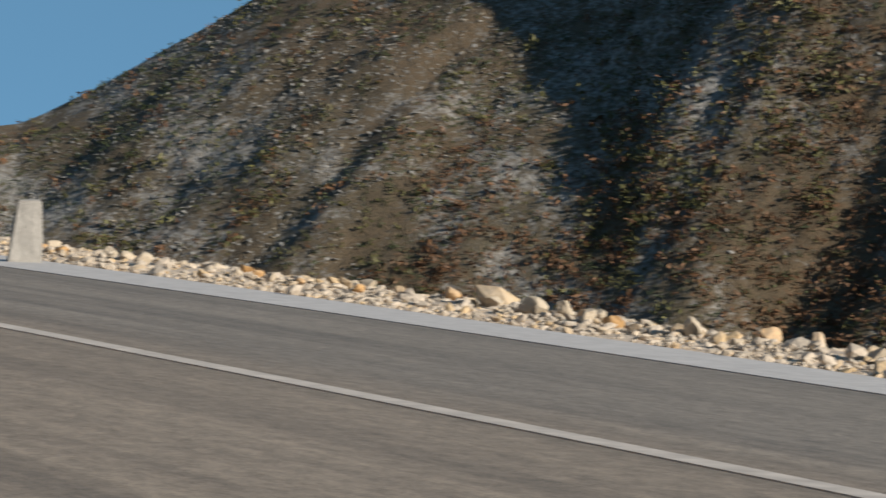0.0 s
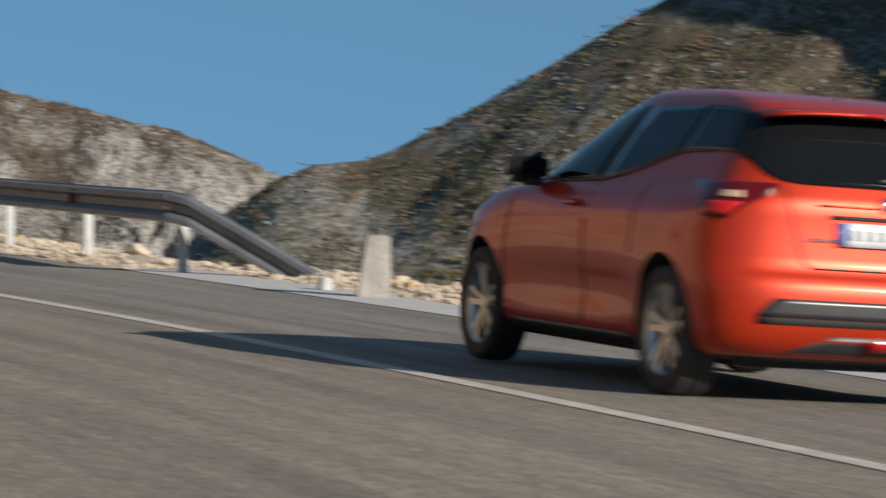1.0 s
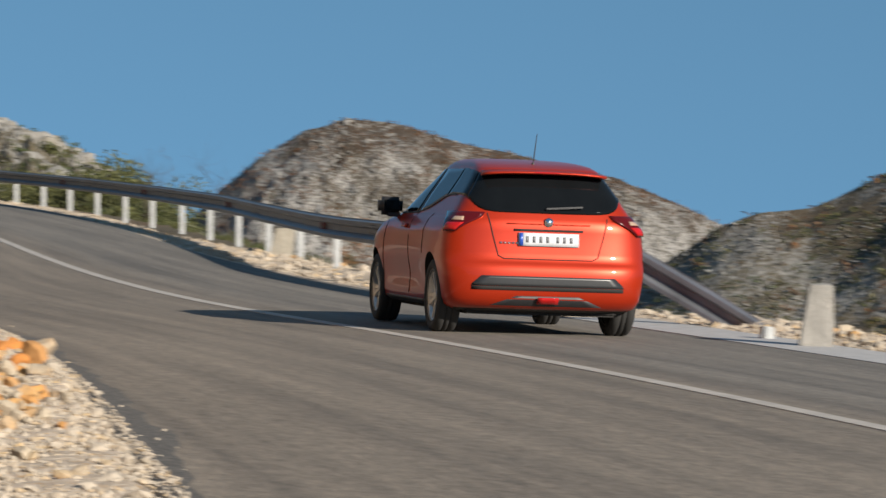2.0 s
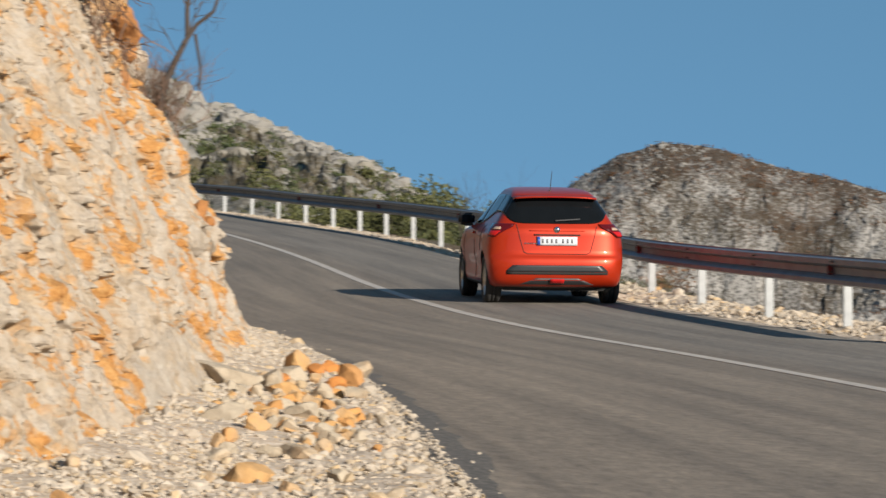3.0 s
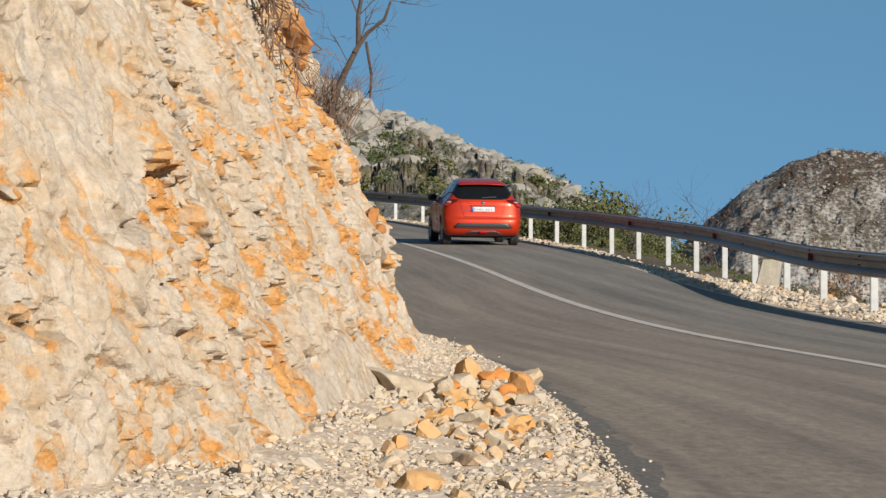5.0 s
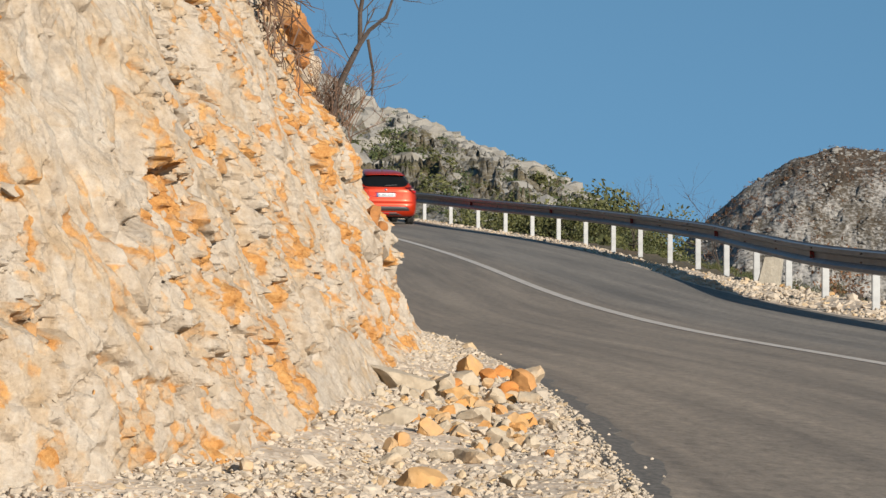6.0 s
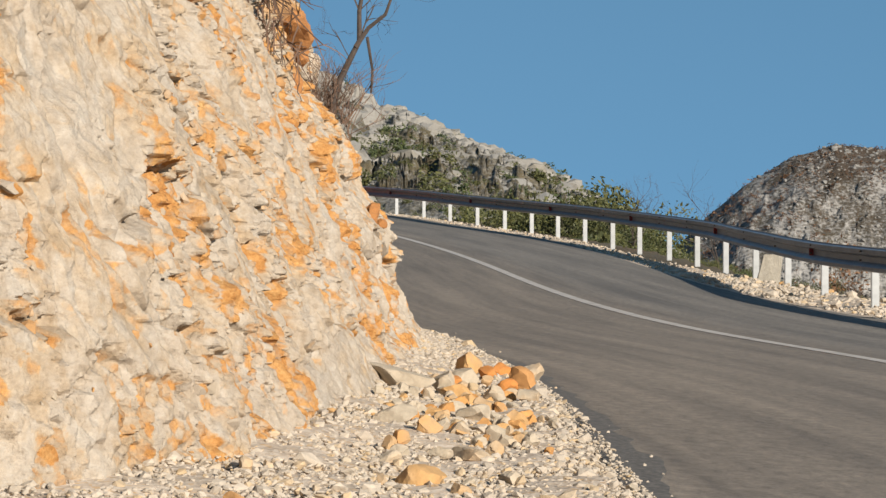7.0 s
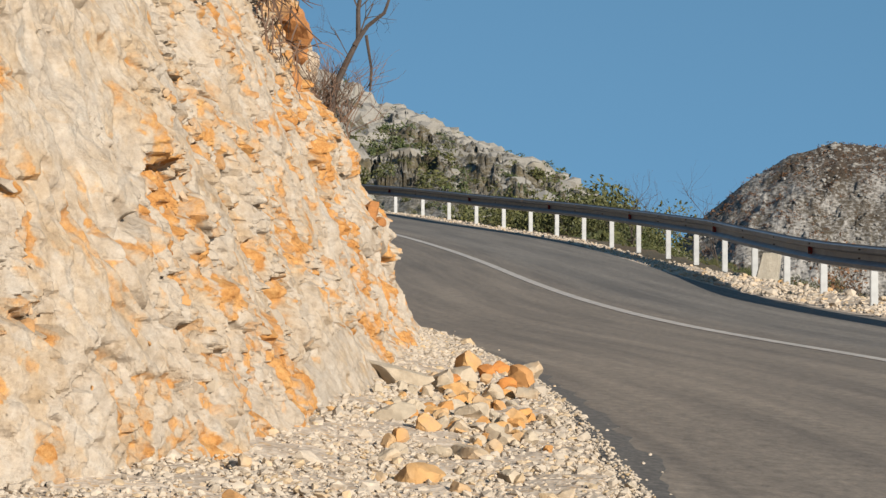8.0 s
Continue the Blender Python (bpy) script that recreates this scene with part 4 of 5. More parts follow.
def bare_shrub(name, seed, place, height, label, depth=4, radius=0.02, lean=(0, 0), material=None, leaves=0):
    rng = random.Random(seed)
    tree = tagged(new(name), label, "shrub" if name != "bare_tree" else "tree")
    tree.location = place
    bm = bmesh.new()
    for k in range(1 if name == "bare_tree" else 4):
        way = Vector((lean[0] + rng.gauss(0, 0.25), lean[1] + rng.gauss(0, 0.25), 1))
        branches(bm, rng, Vector((rng.uniform(-0.05, 0.05), 0, -0.1)), way, height * 0.42, radius, depth)
    part("trunk", bm, material or BARK, tree)
    if leaves:
        v, f = leaf_cloud(seed, leaves, 0.035, (0.5, 0.5, 0.5))
        v = v * height * 0.8 + np.array([0, 0, height * 0.45])
        hang("foliage", raw_mesh("foliage", v, f), LEAF_RUST, tree, "sparse russet leaves")
    return tree


def bare_tree():
    """Small leafless tree on the lip of the rock cut."""
    tree = tagged(new("bare_tree"), "small leafless grey tree on the rock's lip", "tree")
    tree.location = (-0.85, 26.0, 1.99)
    rng = random.Random(4)
    bm = bmesh.new()
    trunk = [Vector(q) for q in ((-0.03, 0, -0.25), (0.0, 0, 0.05), (0.05, 0.02, 0.22), (0.13, 0.0, 0.38), (0.20, 0.02, 0.52), (0.20, 0.0, 0.75), (0.23, 0.0, 0.92))]
    limb(bm, trunk, 0.032, 0.014, 8)
    limb(bm, [Vector((0.17, 0, 0.47)), Vector((0.27, 0.02, 0.62)), Vector((0.40, 0.0, 0.72)), Vector((0.45, 0.0, 0.86))], 0.022, 0.010)
    limb(bm, [Vector((0.26, 0.02, 0.55)), Vector((0.30, 0.02, 0.30)), Vector((0.29, 0.02, 0.12))], 0.013, 0.008)
    part("trunk", bm, BARK, tree)
    bm = bmesh.new()
    for at, way, n, r in ((4, (0.3, 0, 1), 0.30, 0.013), (5, (-0.5, 0.1, 1), 0.34, 0.014), (6, (0.5, 0, 0.9), 0.42, 0.016), (6, (-0.3, 0, 1), 0.42, 0.016), (3, (-0.5, 0, 0.9), 0.28, 0.008), (5, (0.7, 0, 0.6), 0.30, 0.011)):
        branches(bm, rng, trunk[at], Vector(way), n, r * 0.7, 4, 0.6, 0.12)
    part("branch", bm, BARK, tree)
    bm = bmesh.new()
    for k in range(110):
        p = Vector((rng.uniform(-0.34, 0.14), rng.uniform(-0.3, 0.3), rng.uniform(-0.35, 0.0)))
        branches(bm, rng, p, Vector((rng.gauss(-0.1, 0.5), 0, 1)), rng.uniform(0.15, 0.34), 0.005, 2, 0.5, 0.1)
    part("undergrowth", bm, DRY, tree, "tangle of dry reddish twigs")
    return tree


def hanging_roots():
    """Dry roots and twigs under the overhang of the rock."""
    rng = random.Random(9)
    clump = tagged(new("dry_roots"), "tangle of dry brown roots hanging from the rock's lip", "roots")
    q = cut_surface(np.array(55.5), np.array(2.0))
    clump.location = (float(q[0]) + 0.03, float(q[1]), float(q[2]))
    bm = bmesh.new()
    for k in range(95):
        p = Vector((rng.uniform(-0.15, 0.10), rng.uniform(-0.8, 0.8), rng.uniform(-0.1, 0.55)))
        p.x -= 0.42 * p.z
        branches(bm, rng, p, Vector((rng.gauss(0.15, 0.4), rng.gauss(0, 0.4), rng.gauss(-0.6, 0.7))), rng.uniform(0.12, 0.35), 0.007, 1, 0.6, -0.1)
    part("root", bm, DRY, clump)
    return clump


def strew_hill(name, grid, n, size, protos, material, label, category, keep, seed, sink=0.3, flat=0.7, lift=0.0):
    """Many shrubs or rocks over a hillside, one object."""
    az, v, X, Y, Z = grid
    rng = np.random.default_rng(seed)
    i, j = rng.uniform(0, len(az) - 1.01, n * 12), rng.uniform(0, (len(v) - 1.01) * 0.8, n * 12)
    a, b = i.astype(int), j.astype(int)
    fa, fb = i - a, j - b
    get = lambda G: G[a, b] * (1 - fa) * (1 - fb) + G[a + 1, b] * fa * (1 - fb) + G[a, b + 1] * (1 - fa) * fb + G[a + 1, b + 1] * fa * fb
    x, y, z = get(X), get(Y), get(Z)
    A, V = np.interp(i, np.arange(len(az)), az), np.interp(j, np.arange(len(v)), v)
    ok = keep(A, V, x, y) > rng.uniform(0, 1, len(x))
    x, y, z = x[ok][:n], y[ok][:n], z[ok][:n]
    r = np.minimum(rng.lognormal(math.log(size), 0.42, len(x)), size * 2.2)
    me = strew(name, protos, np.stack([x, y, z - r * sink * 0.5 + lift * r], -1), np.stack([r, r, r * flat], -1) * rng.uniform(0.8, 1.3, (len(x), 3)), rng, 0.5)
    return tagged(hang(name, me, material), label, category, kind="stuff")


rail_bushes()
bare_tree()
hanging_roots()
bare_shrub("dry_shrub", 31, (5.55, 67.5, 0.35), 2.5, "leafless grey shrub behind the guard rail", 4, 0.016)
bare_shrub("dry_shrub", 32, (4.6, 84.0, 0.8), 2.1, "leafless grey shrub behind the guard rail", 4, 0.016)
bare_shrub("russet_shrub", 33, (7.1, 62.0, -0.5), 1.5, "russet half-bare shrub behind the guard rail", 4, 0.014, leaves=250)
bare_shrub("russet_shrub", 34, (6.6, 57.5, -0.6), 1.3, "russet half-bare shrub behind the guard rail", 4, 0.014, leaves=220)

CLUMPS = [leaf_cloud(200 + k, 20, 0.26) for k in range(6)]
CLUMPS_FINE = [leaf_cloud(220 + k, 260, 0.11) for k in range(5)]
view_a = lambda A: ((A > 10) & (A < 30.5)) * 1.0
scree = lambda A, V: np.exp(-((A - 19.0 - 18.7 * (V - 0.6)) / 0.4) ** 2) * (V > 0.53)
woods = lambda A, V: np.clip((0.66 - V) * 4 + 0.3 * np.sin(A * 2.1), 0, 1)
strew_hill("hill_rocks", GRID_A, 12000, 0.27, PEBBLES, stone_material("karst_stone", (0.205, 0.195, 0.178), (0.165, 0.138, 0.10), 0.3, True), "scattered pale rocks over the brown hillside", "rocks",
    lambda A, V, x, y: view_a(A) * np.clip(0.12 + 1.0 * (fbm(x / 22, y / 22, 71, 4) > 0.02) + 2 * scree(A, V) - 1.3 * woods(A, V), 0, 1), 72, flat=0.42)
strew_hill("hill_scrub", GRID_A, 13000, 0.36, CLUMPS, SCRUB_GREEN, "dark green scrub over the brown hillside", "scrub",
    lambda A, V, x, y: view_a(A) * np.clip(0.10 + 0.8 * (fbm(x / 15, y / 15, 73, 4) > 0.05) + 0.3 * woods(A, V) - scree(A, V), 0, 1), 74)
strew_hill("hill_scrub_russet", GRID_A, 12000, 0.62, CLUMPS, SCRUB_RUST, "russet autumn scrub low on the hillside", "scrub",
    lambda A, V, x, y: view_a(A) * np.clip(0.05 + 0.9 * woods(A, V) * (fbm(x / 18, y / 18, 75, 4) > -0.1) - scree(A, V), 0, 1), 76)
strew_hill("hill_scrub_olive", GRID_A, 8000, 0.62, CLUMPS, SCRUB_OLIVE, "olive scrub low on the hillside", "scrub",
    lambda A, V, x, y: view_a(A) * np.clip(0.06 + 0.8 * woods(A, V) * (fbm(x / 18, y / 18, 77, 4) > 0.0) - scree(A, V), 0, 1), 78)
strew_hill("far_rocks", GRID_B, 8000, 0.44, PEBBLES, stone_material("far_karst_stone", (0.185, 0.176, 0.163), (0.16, 0.145, 0.125), 0.3, True), "bare grey rocks over the distant hill", "rocks",
    lambda A, V, x, y: (A > 3) * (A < 14) * np.clip(0.04 + 1.0 * (fbm(x / 14, y / 30, 81, 4) > 0.03), 0, 1), 82, flat=0.8)
strew_hill("far_scrub", GRID_B, 9000, 0.5, CLUMPS, SCRUB_RUST, "dry scrub over the distant hill", "scrub",
    lambda A, V, x, y: (A > 3) * (A < 14) * np.clip(0.05 + 1.0 * (fbm(x / 40, y / 40, 83, 4) > 0.03), 0, 1), 84)
strew_hill("slope_crags", GRID_C, 2200, 0.6, STONES, stone_material("crag_stone", (0.22, 0.205, 0.182), (0.18, 0.162, 0.132), 0.3, True), "pale grey limestone crags on the slope", "rocks",
    lambda A, V, x, y: (A > -3) * (A < 4.5) * np.clip((V - 0.12) * 3, 0.05, 1) * np.clip(0.1 + 1.0 * (fbm(x / 9, y / 9, 91, 3) > -0.05), 0, 1) * (V < 1.1), 92, sink=0.9, flat=1.0)
strew_hill("slope_bushes", GRID_C, 120, 0.38, CLUMPS_FINE, LEAF, "dark green bushes among the crags", "bushes",
    lambda A, V, x, y: (A > -3) * (A < 4.5) * (V < 1.12) * np.clip(0.25 + 0.5 * (V < 0.45) + 0.5 * (fbm(x / 9, y / 9, 93, 3) > 0.1), 0, 1), 94, 0.2, 0.85)
strew_hill("slope_scrub", GRID_C, 200, 0.40, CLUMPS_FINE, LEAF_YELLOW, "olive scrub among the crags", "bushes",
    lambda A, V, x, y: (A > -3) * (A < 4.5) * (V < 0.7) * np.clip(1.2 - V * 1.7, 0, 1), 96, 0.2, 0.7)


def grass_tufts():
    rng = np.random.default_rng(41)
    n = 1500
    c = np.array([(9.05, 14.7), (9.1, 14.3), (9.0, 15.1), (9.15, 13.9)])
    k = rng.integers(0, len(c), n)
    p = c[k] + rng.normal(0, 1, (n, 2)) * np.array([0.10, 0.28])
    z = verge_z(p[:, 0], p[:, 1])
    h = rng.uniform(0.04, 0.11, n)
    d = rng.normal(0, 0.03, (n, 2))
    base = np.column_stack([p, z])
    tip = np.column_stack([p + d, z + h])
    w = np.column_stack([rng.normal(0, 0.006, (n, 2)), np.zeros(n)])
    v = np.stack([base - w, base + w, tip], 1).reshape(-1, 3)
    me = raw_mesh("grass_tufts", v, np.arange(n * 3).reshape(n, 3))
    m = leaf_material("green_grass", (0.05, 0.09, 0.015), (0.13, 0.17, 0.04))
    return tagged(hang("grass_tufts", me, m), "small tufts of green grass on the verge", "grass", kind="stuff")


grass_tufts()
# ---- things go above this line ----

# ---- the car ----
def paint_material():
    m = Nodes("orange_red_paint", 0.38, 0.4)
    m.color(m.ramp(m.noise(2.5, 3), [(0.3, (0.335, 0.020, 0.0035)), (0.7, (0.37, 0.024, 0.0045))]))
    m.bsdf.inputs["Specular IOR Level"].default_value = 0.25
    m.bsdf.inputs["Coat Weight"].default_value = 0.45
    m.bsdf.inputs["Coat Roughness"].default_value = 0.04
    return m.mat


def glossy(name, col, rough=0.08, coat=0.6):
    m = Nodes(name, rough)
    m.color(m.ramp(m.noise(6, 2), [(0.3, tuple(c * 0.85 for c in col)), (0.7, col)]))
    m.bsdf.inputs["Coat Weight"].default_value = coat
    m.bsdf.inputs["Specular IOR Level"].default_value = 0.3
    return m.mat


PAINT = paint_material()
TINTED = glossy("tinted_glass", (0.006, 0.007, 0.008), 0.04, 0.0)
BLACK_PANEL = glossy("black_gloss_panel", (0.008, 0.008, 0.009), 0.15, 0.1)
BLACK_PANEL.node_tree.nodes["Principled BSDF"].inputs["Specular IOR Level"].default_value = 0.08
TINTED.node_tree.nodes["Principled BSDF"].inputs["Specular IOR Level"].default_value = 0.14
TRIM = plain("black_plastic", (0.022, 0.022, 0.024), 0.5)
SATIN = plain("grey_satin_plastic", (0.022, 0.023, 0.025), 0.36)
UNDER = plain("underbody_black", (0.012, 0.011, 0.010), 0.85)
RUBBER = plain("tyre_rubber", (0.022, 0.021, 0.020), 0.8)
ALLOY = plain("silver_alloy", (0.55, 0.53, 0.50), 0.3, 0.9)
DARK_ALLOY = plain("dark_alloy", (0.05, 0.05, 0.05), 0.4, 0.7)
LENS_RED = glossy("red_lens", (0.40, 0.010, 0.010), 0.1, 0.3)
LENS_DARK = glossy("smoked_red_lens", (0.075, 0.004, 0.005), 0.1, 0.15)
LENS_CLEAR = glossy("clear_lamp_lens", (0.40, 0.27, 0.19), 0.15, 1.0)
PLATE = glossy("white_plate", (0.52, 0.53, 0.55), 0.3, 0.3)
PLATE_BLUE = glossy("blue_plate_band", (0.02, 0.06, 0.30), 0.3, 0.3)
INK = plain("black_ink", (0.16, 0.16, 0.17), 0.5)
CHROME = plain("chrome", (0.75, 0.75, 0.76), 0.12, 1.0)

LEVELS = (  # height, rear, front, half width
    (0.20, -0.44, 3.05, 0.76), (0.245, -0.57, 3.20, 0.825), (0.31, -0.63, 3.31, 0.850), (0.42, -0.657, 3.335, 0.860),
    (0.52, -0.66, 3.34, 0.868), (0.58, -0.650, 3.335, 0.870), (0.64, -0.612, 3.32, 0.870), (0.75, -0.60, 3.27, 0.868), (0.84, -0.592, 3.17, 0.860),
    (0.91, -0.588, 2.98, 0.846), (0.96, -0.578, 2.70, 0.820), (1.00, -0.560, 2.45, 0.780), (1.08, -0.520, 2.29, 0.730),
    (1.16, -0.475, 2.17, 0.692), (1.24, -0.425, 2.03, 0.645), (1.32, -0.365, 1.88, 0.598), (1.38, -0.29, 1.75, 0.562),
    (1.415, -0.14, 1.66, 0.532), (1.438, 0.06, 1.58, 0.495), (1.455, 0.28, 1.49, 0.445), (1.467, 0.52, 1.38, 0.40), (1.474, 0.74, 1.24, 0.27))


LEVELS = tuple((z if z <= 1 else 1 + (z - 1) * 1.05, a, b, w * (1 - 0.05 * min(1, max(0, (z - 1.05) / 0.25)))) for z, a, b, w in LEVELS)


def level(z):
    zs = [q[0] for q in LEVELS]
    return [float(np.interp(z, zs, [q[k] for q in LEVELS])) for k in (1, 2, 3)]


def skin(theta, z, off=0.0):
    """Point of the body's skin at height z; theta runs 0 (tail) to 60 (rear corner), 120 (front corner) and 180 (nose), negative on the left."""
    yr, yf, w = level(z)
    th = abs(theta)
    span = yf - yr
    br, bf = min(0.34, span * 0.45), min(1.0, span * 0.5)
    if th <= 60:
        a = radians(th * 1.5)
        s, c = math.sin(a), math.cos(a)
        x, y = w * s ** 0.5, yr + br * (1 - c ** 0.5)
    elif th < 120:
        s, c = 1.0, 0.0
        x, y = w, yr + br + (yf - bf - yr - br) * (th - 60) / 60
    else:
        a = radians((180 - th) * 1.5)
        s, c = math.sin(a), -math.cos(a)
        x, y = w * s ** 0.72, yf - bf * (1 - abs(c) ** 0.72)
    if 0.3 < z < 1.0:
        k = math.sin((z - 0.3) / 0.7 * math.pi)
        x += k * s * (0.024 * math.exp(-((y + 0.02) / 0.42) ** 2) + 0.016 * math.exp(-((y - 2.5) / 0.45) ** 2))
        x -= s * 0.028 * math.exp(-((y - 1.25) / 1.1) ** 4) * math.exp(-((z - 0.47) / 0.14) ** 2)
        x += s * 0.010 * math.exp(-((z - 0.84 - 0.03 * (1 - y)) / 0.025) ** 2) * math.exp(-((y - 0.9) / 1.0) ** 2)
    if off:
        x += off * s ** 0.5
        y -= off * math.copysign(abs(c) ** 0.5, c)
    return Vector((math.copysign(x, theta) if theta else 0.0, y, z))


def tail(x, z, off=0.0):
    """Point of the tail's skin at sideways place x."""
    w = level(z)[2]
    th = math.degrees(math.asin(min(1, abs(x) / w) ** 2)) / 1.5
    p = skin(th, z)
    return Vector((x, p.y - off, z + off * 0.2))


def flank(y, z, side, off=0.0):
    """Point of the side's skin at place y."""
    lo, hi = 0.0, 180.0
    for _ in range(40):
        mid = (lo + hi) / 2
        if skin(mid, z).y < y:
            lo = mid
        else:
            hi = mid
    p = skin(lo, z)
    return Vector((side * (p.x + off), y, z))


def pane(name, place, left, right, z0, z1, material, parent, nu=10, nz=8, depth=0.02, label=""):
    """A fitted piece of skin between two outlines given over height; place(u, z, off) puts it on the body."""
    bm = bmesh.new()
    rows = []
    for i in range(nz + 1):
        z = z0 + (z1 - z0) * i / nz
        a, b = left(z), right(z)
        rows.append([bm.verts.new(place(a + (b - a) * j / nu, z, 0.006)) for j in range(nu + 1)])
    for r, q in zip(rows, rows[1:]):
        for j in range(nu):
            bm.faces.new((r[j], r[j + 1], q[j + 1], q[j]))
    border = [v for v in rows[0]] + [r[-1] for r in rows[1:]] + rows[-1][-2::-1] + [r[0] for r in rows[-2:0:-1]]
    mid = sum((v.co for v in border), Vector()) / len(border)
    inner = [bm.verts.new(v.co + (Vector((mid.x * 0.2, 1.2, v.co.z)) - v.co).normalized() * depth) for v in border]
    for k in range(len(border)):
        bm.faces.new((border[k], border[k - 1], inner[k - 1], inner[k]))
    bmesh.ops.recalc_face_normals(bm, faces=bm.faces)
    return part(name, bm, material, parent, label, smooth=True)


def ring_at(y, z):
    """Place round the ring at which the side's skin reaches y."""
    lo, hi = 0.0, 180.0
    for _ in range(30):
        mid = (lo + hi) / 2
        if skin(mid, z).y < y:
            lo = mid
        else:
            hi = mid
    return lo


def band(name, side, first, last, low, high, material, parent, nu=14, nz=8, depth=0.02, off=0.006, label=""):
    """A fitted piece of skin between two heights that change round the body; first and last give its ends round the ring at each height."""
    bm = bmesh.new()
    z_mid = 1.1
    cols = [first(z_mid) + (last(z_mid) - first(z_mid)) * j / nu for j in range(nu + 1)]
    rows = []
    for i in range(nz + 1):
        row = []
        for j, a in enumerate(cols):
            z = low(abs(a)) + (high(abs(a)) - low(abs(a))) * i / nz
            row.append(bm.verts.new(skin(side * (first(z) + (last(z) - first(z)) * j / nu), z, off)))
        rows.append(row)
    for r, q in zip(rows, rows[1:]):
        for j in range(nu):
            bm.faces.new((r[j], r[j + 1], q[j + 1], q[j]))
    border = rows[0] + [r[-1] for r in rows[1:]] + rows[-1][-2::-1] + [r[0] for r in rows[-2:0:-1]]
    inner = [bm.verts.new(v.co + (Vector((0, 1.0, 0.9)) - v.co).normalized() * depth) for v in border]
    for k in range(len(border)):
        bm.faces.new((border[k], border[k - 1], inner[k - 1], inner[k]))
    bmesh.ops.recalc_face_normals(bm, faces=bm.faces)
    return part(name, bm, material, parent, label, smooth=True)


def belt_line(a):
    """Lower edge of the glass round the body: low on the tailgate, high on the hip, low along the doors."""
    return float(np.interp(a, [0, 13, 20, 26, 32, 38, 46, 60, 74, 82, 90, 98, 106, 120], [1.03, 1.033, 1.045, 1.068, 1.10, 1.135, 1.16, 1.172, 1.175, 1.155, 1.105, 1.05, 1.02, 1.003]))


def roof_line(a):
    """Upper edge of the glass round the body."""
    return float(np.interp(a, [0, 36, 52, 66, 120], [1.356, 1.356, 1.380, 1.398, 1.400]))


def seam(name, points, radius, material, parent, label=""):
    """A thin line of trim or a panel gap along points."""
    cu = bpy.data.curves.new(name, "CURVE")
    cu.dimensions, cu.bevel_depth, cu.bevel_resolution = "3D", radius, 1
    sp = cu.splines.new("POLY")
    sp.points.add(len(points) - 1)
    for p, q in zip(sp.points, points):
        p.co = (*q, 1)
    tmp = bpy.data.objects.new(name, cu)
    me = bpy.data.meshes.new_from_object(tmp)
    bpy.data.objects.remove(tmp)
    me.materials.clear()
    return hang(name, me, material, parent, label, smooth=True)


def car_body(parent):
    bm = bmesh.new()
    ring = [2.5 * k for k in range(24)] + [60 + 3 * k for k in range(20)] + [120 + 3 * k for k in range(21)]
    thetas = ring + [-t for t in ring[-2:0:-1]]
    zs = []
    for (a, *_), (b, *_) in zip(LEVELS, LEVELS[1:]):
        zs += [a, (a + b) / 2]
    zs.append(LEVELS[-1][0])
    rings = [[bm.verts.new(skin(t, z)) for t in thetas] for z in zs]
    n = len(thetas)
    for r, q in zip(rings, rings[1:]):
        for k in range(n):
            bm.faces.new((r[k], r[(k + 1) % n], q[(k + 1) % n], q[k]))
    bm.faces.new(rings[-1])
    bm.faces.new(rings[0][::-1])
    bmesh.ops.recalc_face_normals(bm, faces=bm.faces)
    body = part("body", bm, PAINT, None)
    cutters = []
    for y in (0.0, 2.525):
        for x in (-0.8, 0.8):
            cb = bmesh.new()
            bmesh.ops.create_cone(cb, cap_ends=True, segments=40, radius1=0.352, radius2=0.352, depth=0.64, matrix=pose(x, y, 0.325, 0, 90, 0))
            c = part("cutter", cb, UNDER)
            md = body.modifiers.new("arch", "BOOLEAN")
            md.object, md.operation, md.solver = c, "DIFFERENCE", "EXACT"
            cutters.append(c)
    dg = bpy.context.evaluated_depsgraph_get()
    me = bpy.data.meshes.new_from_object(body.evaluated_get(dg))
    me.name = "body"
    bpy.data.objects.remove(body)
    for c in cutters:
        bpy.data.objects.remove(c)
    me.materials.clear()
    me.materials.append(PAINT)
    me.materials.append(UNDER)
    for p in me.polygons:
        cx, cy, cz = p.center
        arch = min(math.hypot(cy, cz - 0.325), math.hypot(cy - 2.525, cz - 0.325))
        inside = abs(cx) < abs(flank(cy, max(0.21, min(cz, 1.0)), 1).x) - 0.012 if -0.5 < cy < 3.1 else False
        if (arch < 0.356 and inside) or cz < 0.215:
            p.material_index = 1
    me.shade_smooth()
    me.set_sharp_from_angle(angle=radians(38))
    ob = new("body", me)
    ob.parent = parent
    return tagged(ob, "glossy orange-red body shell")


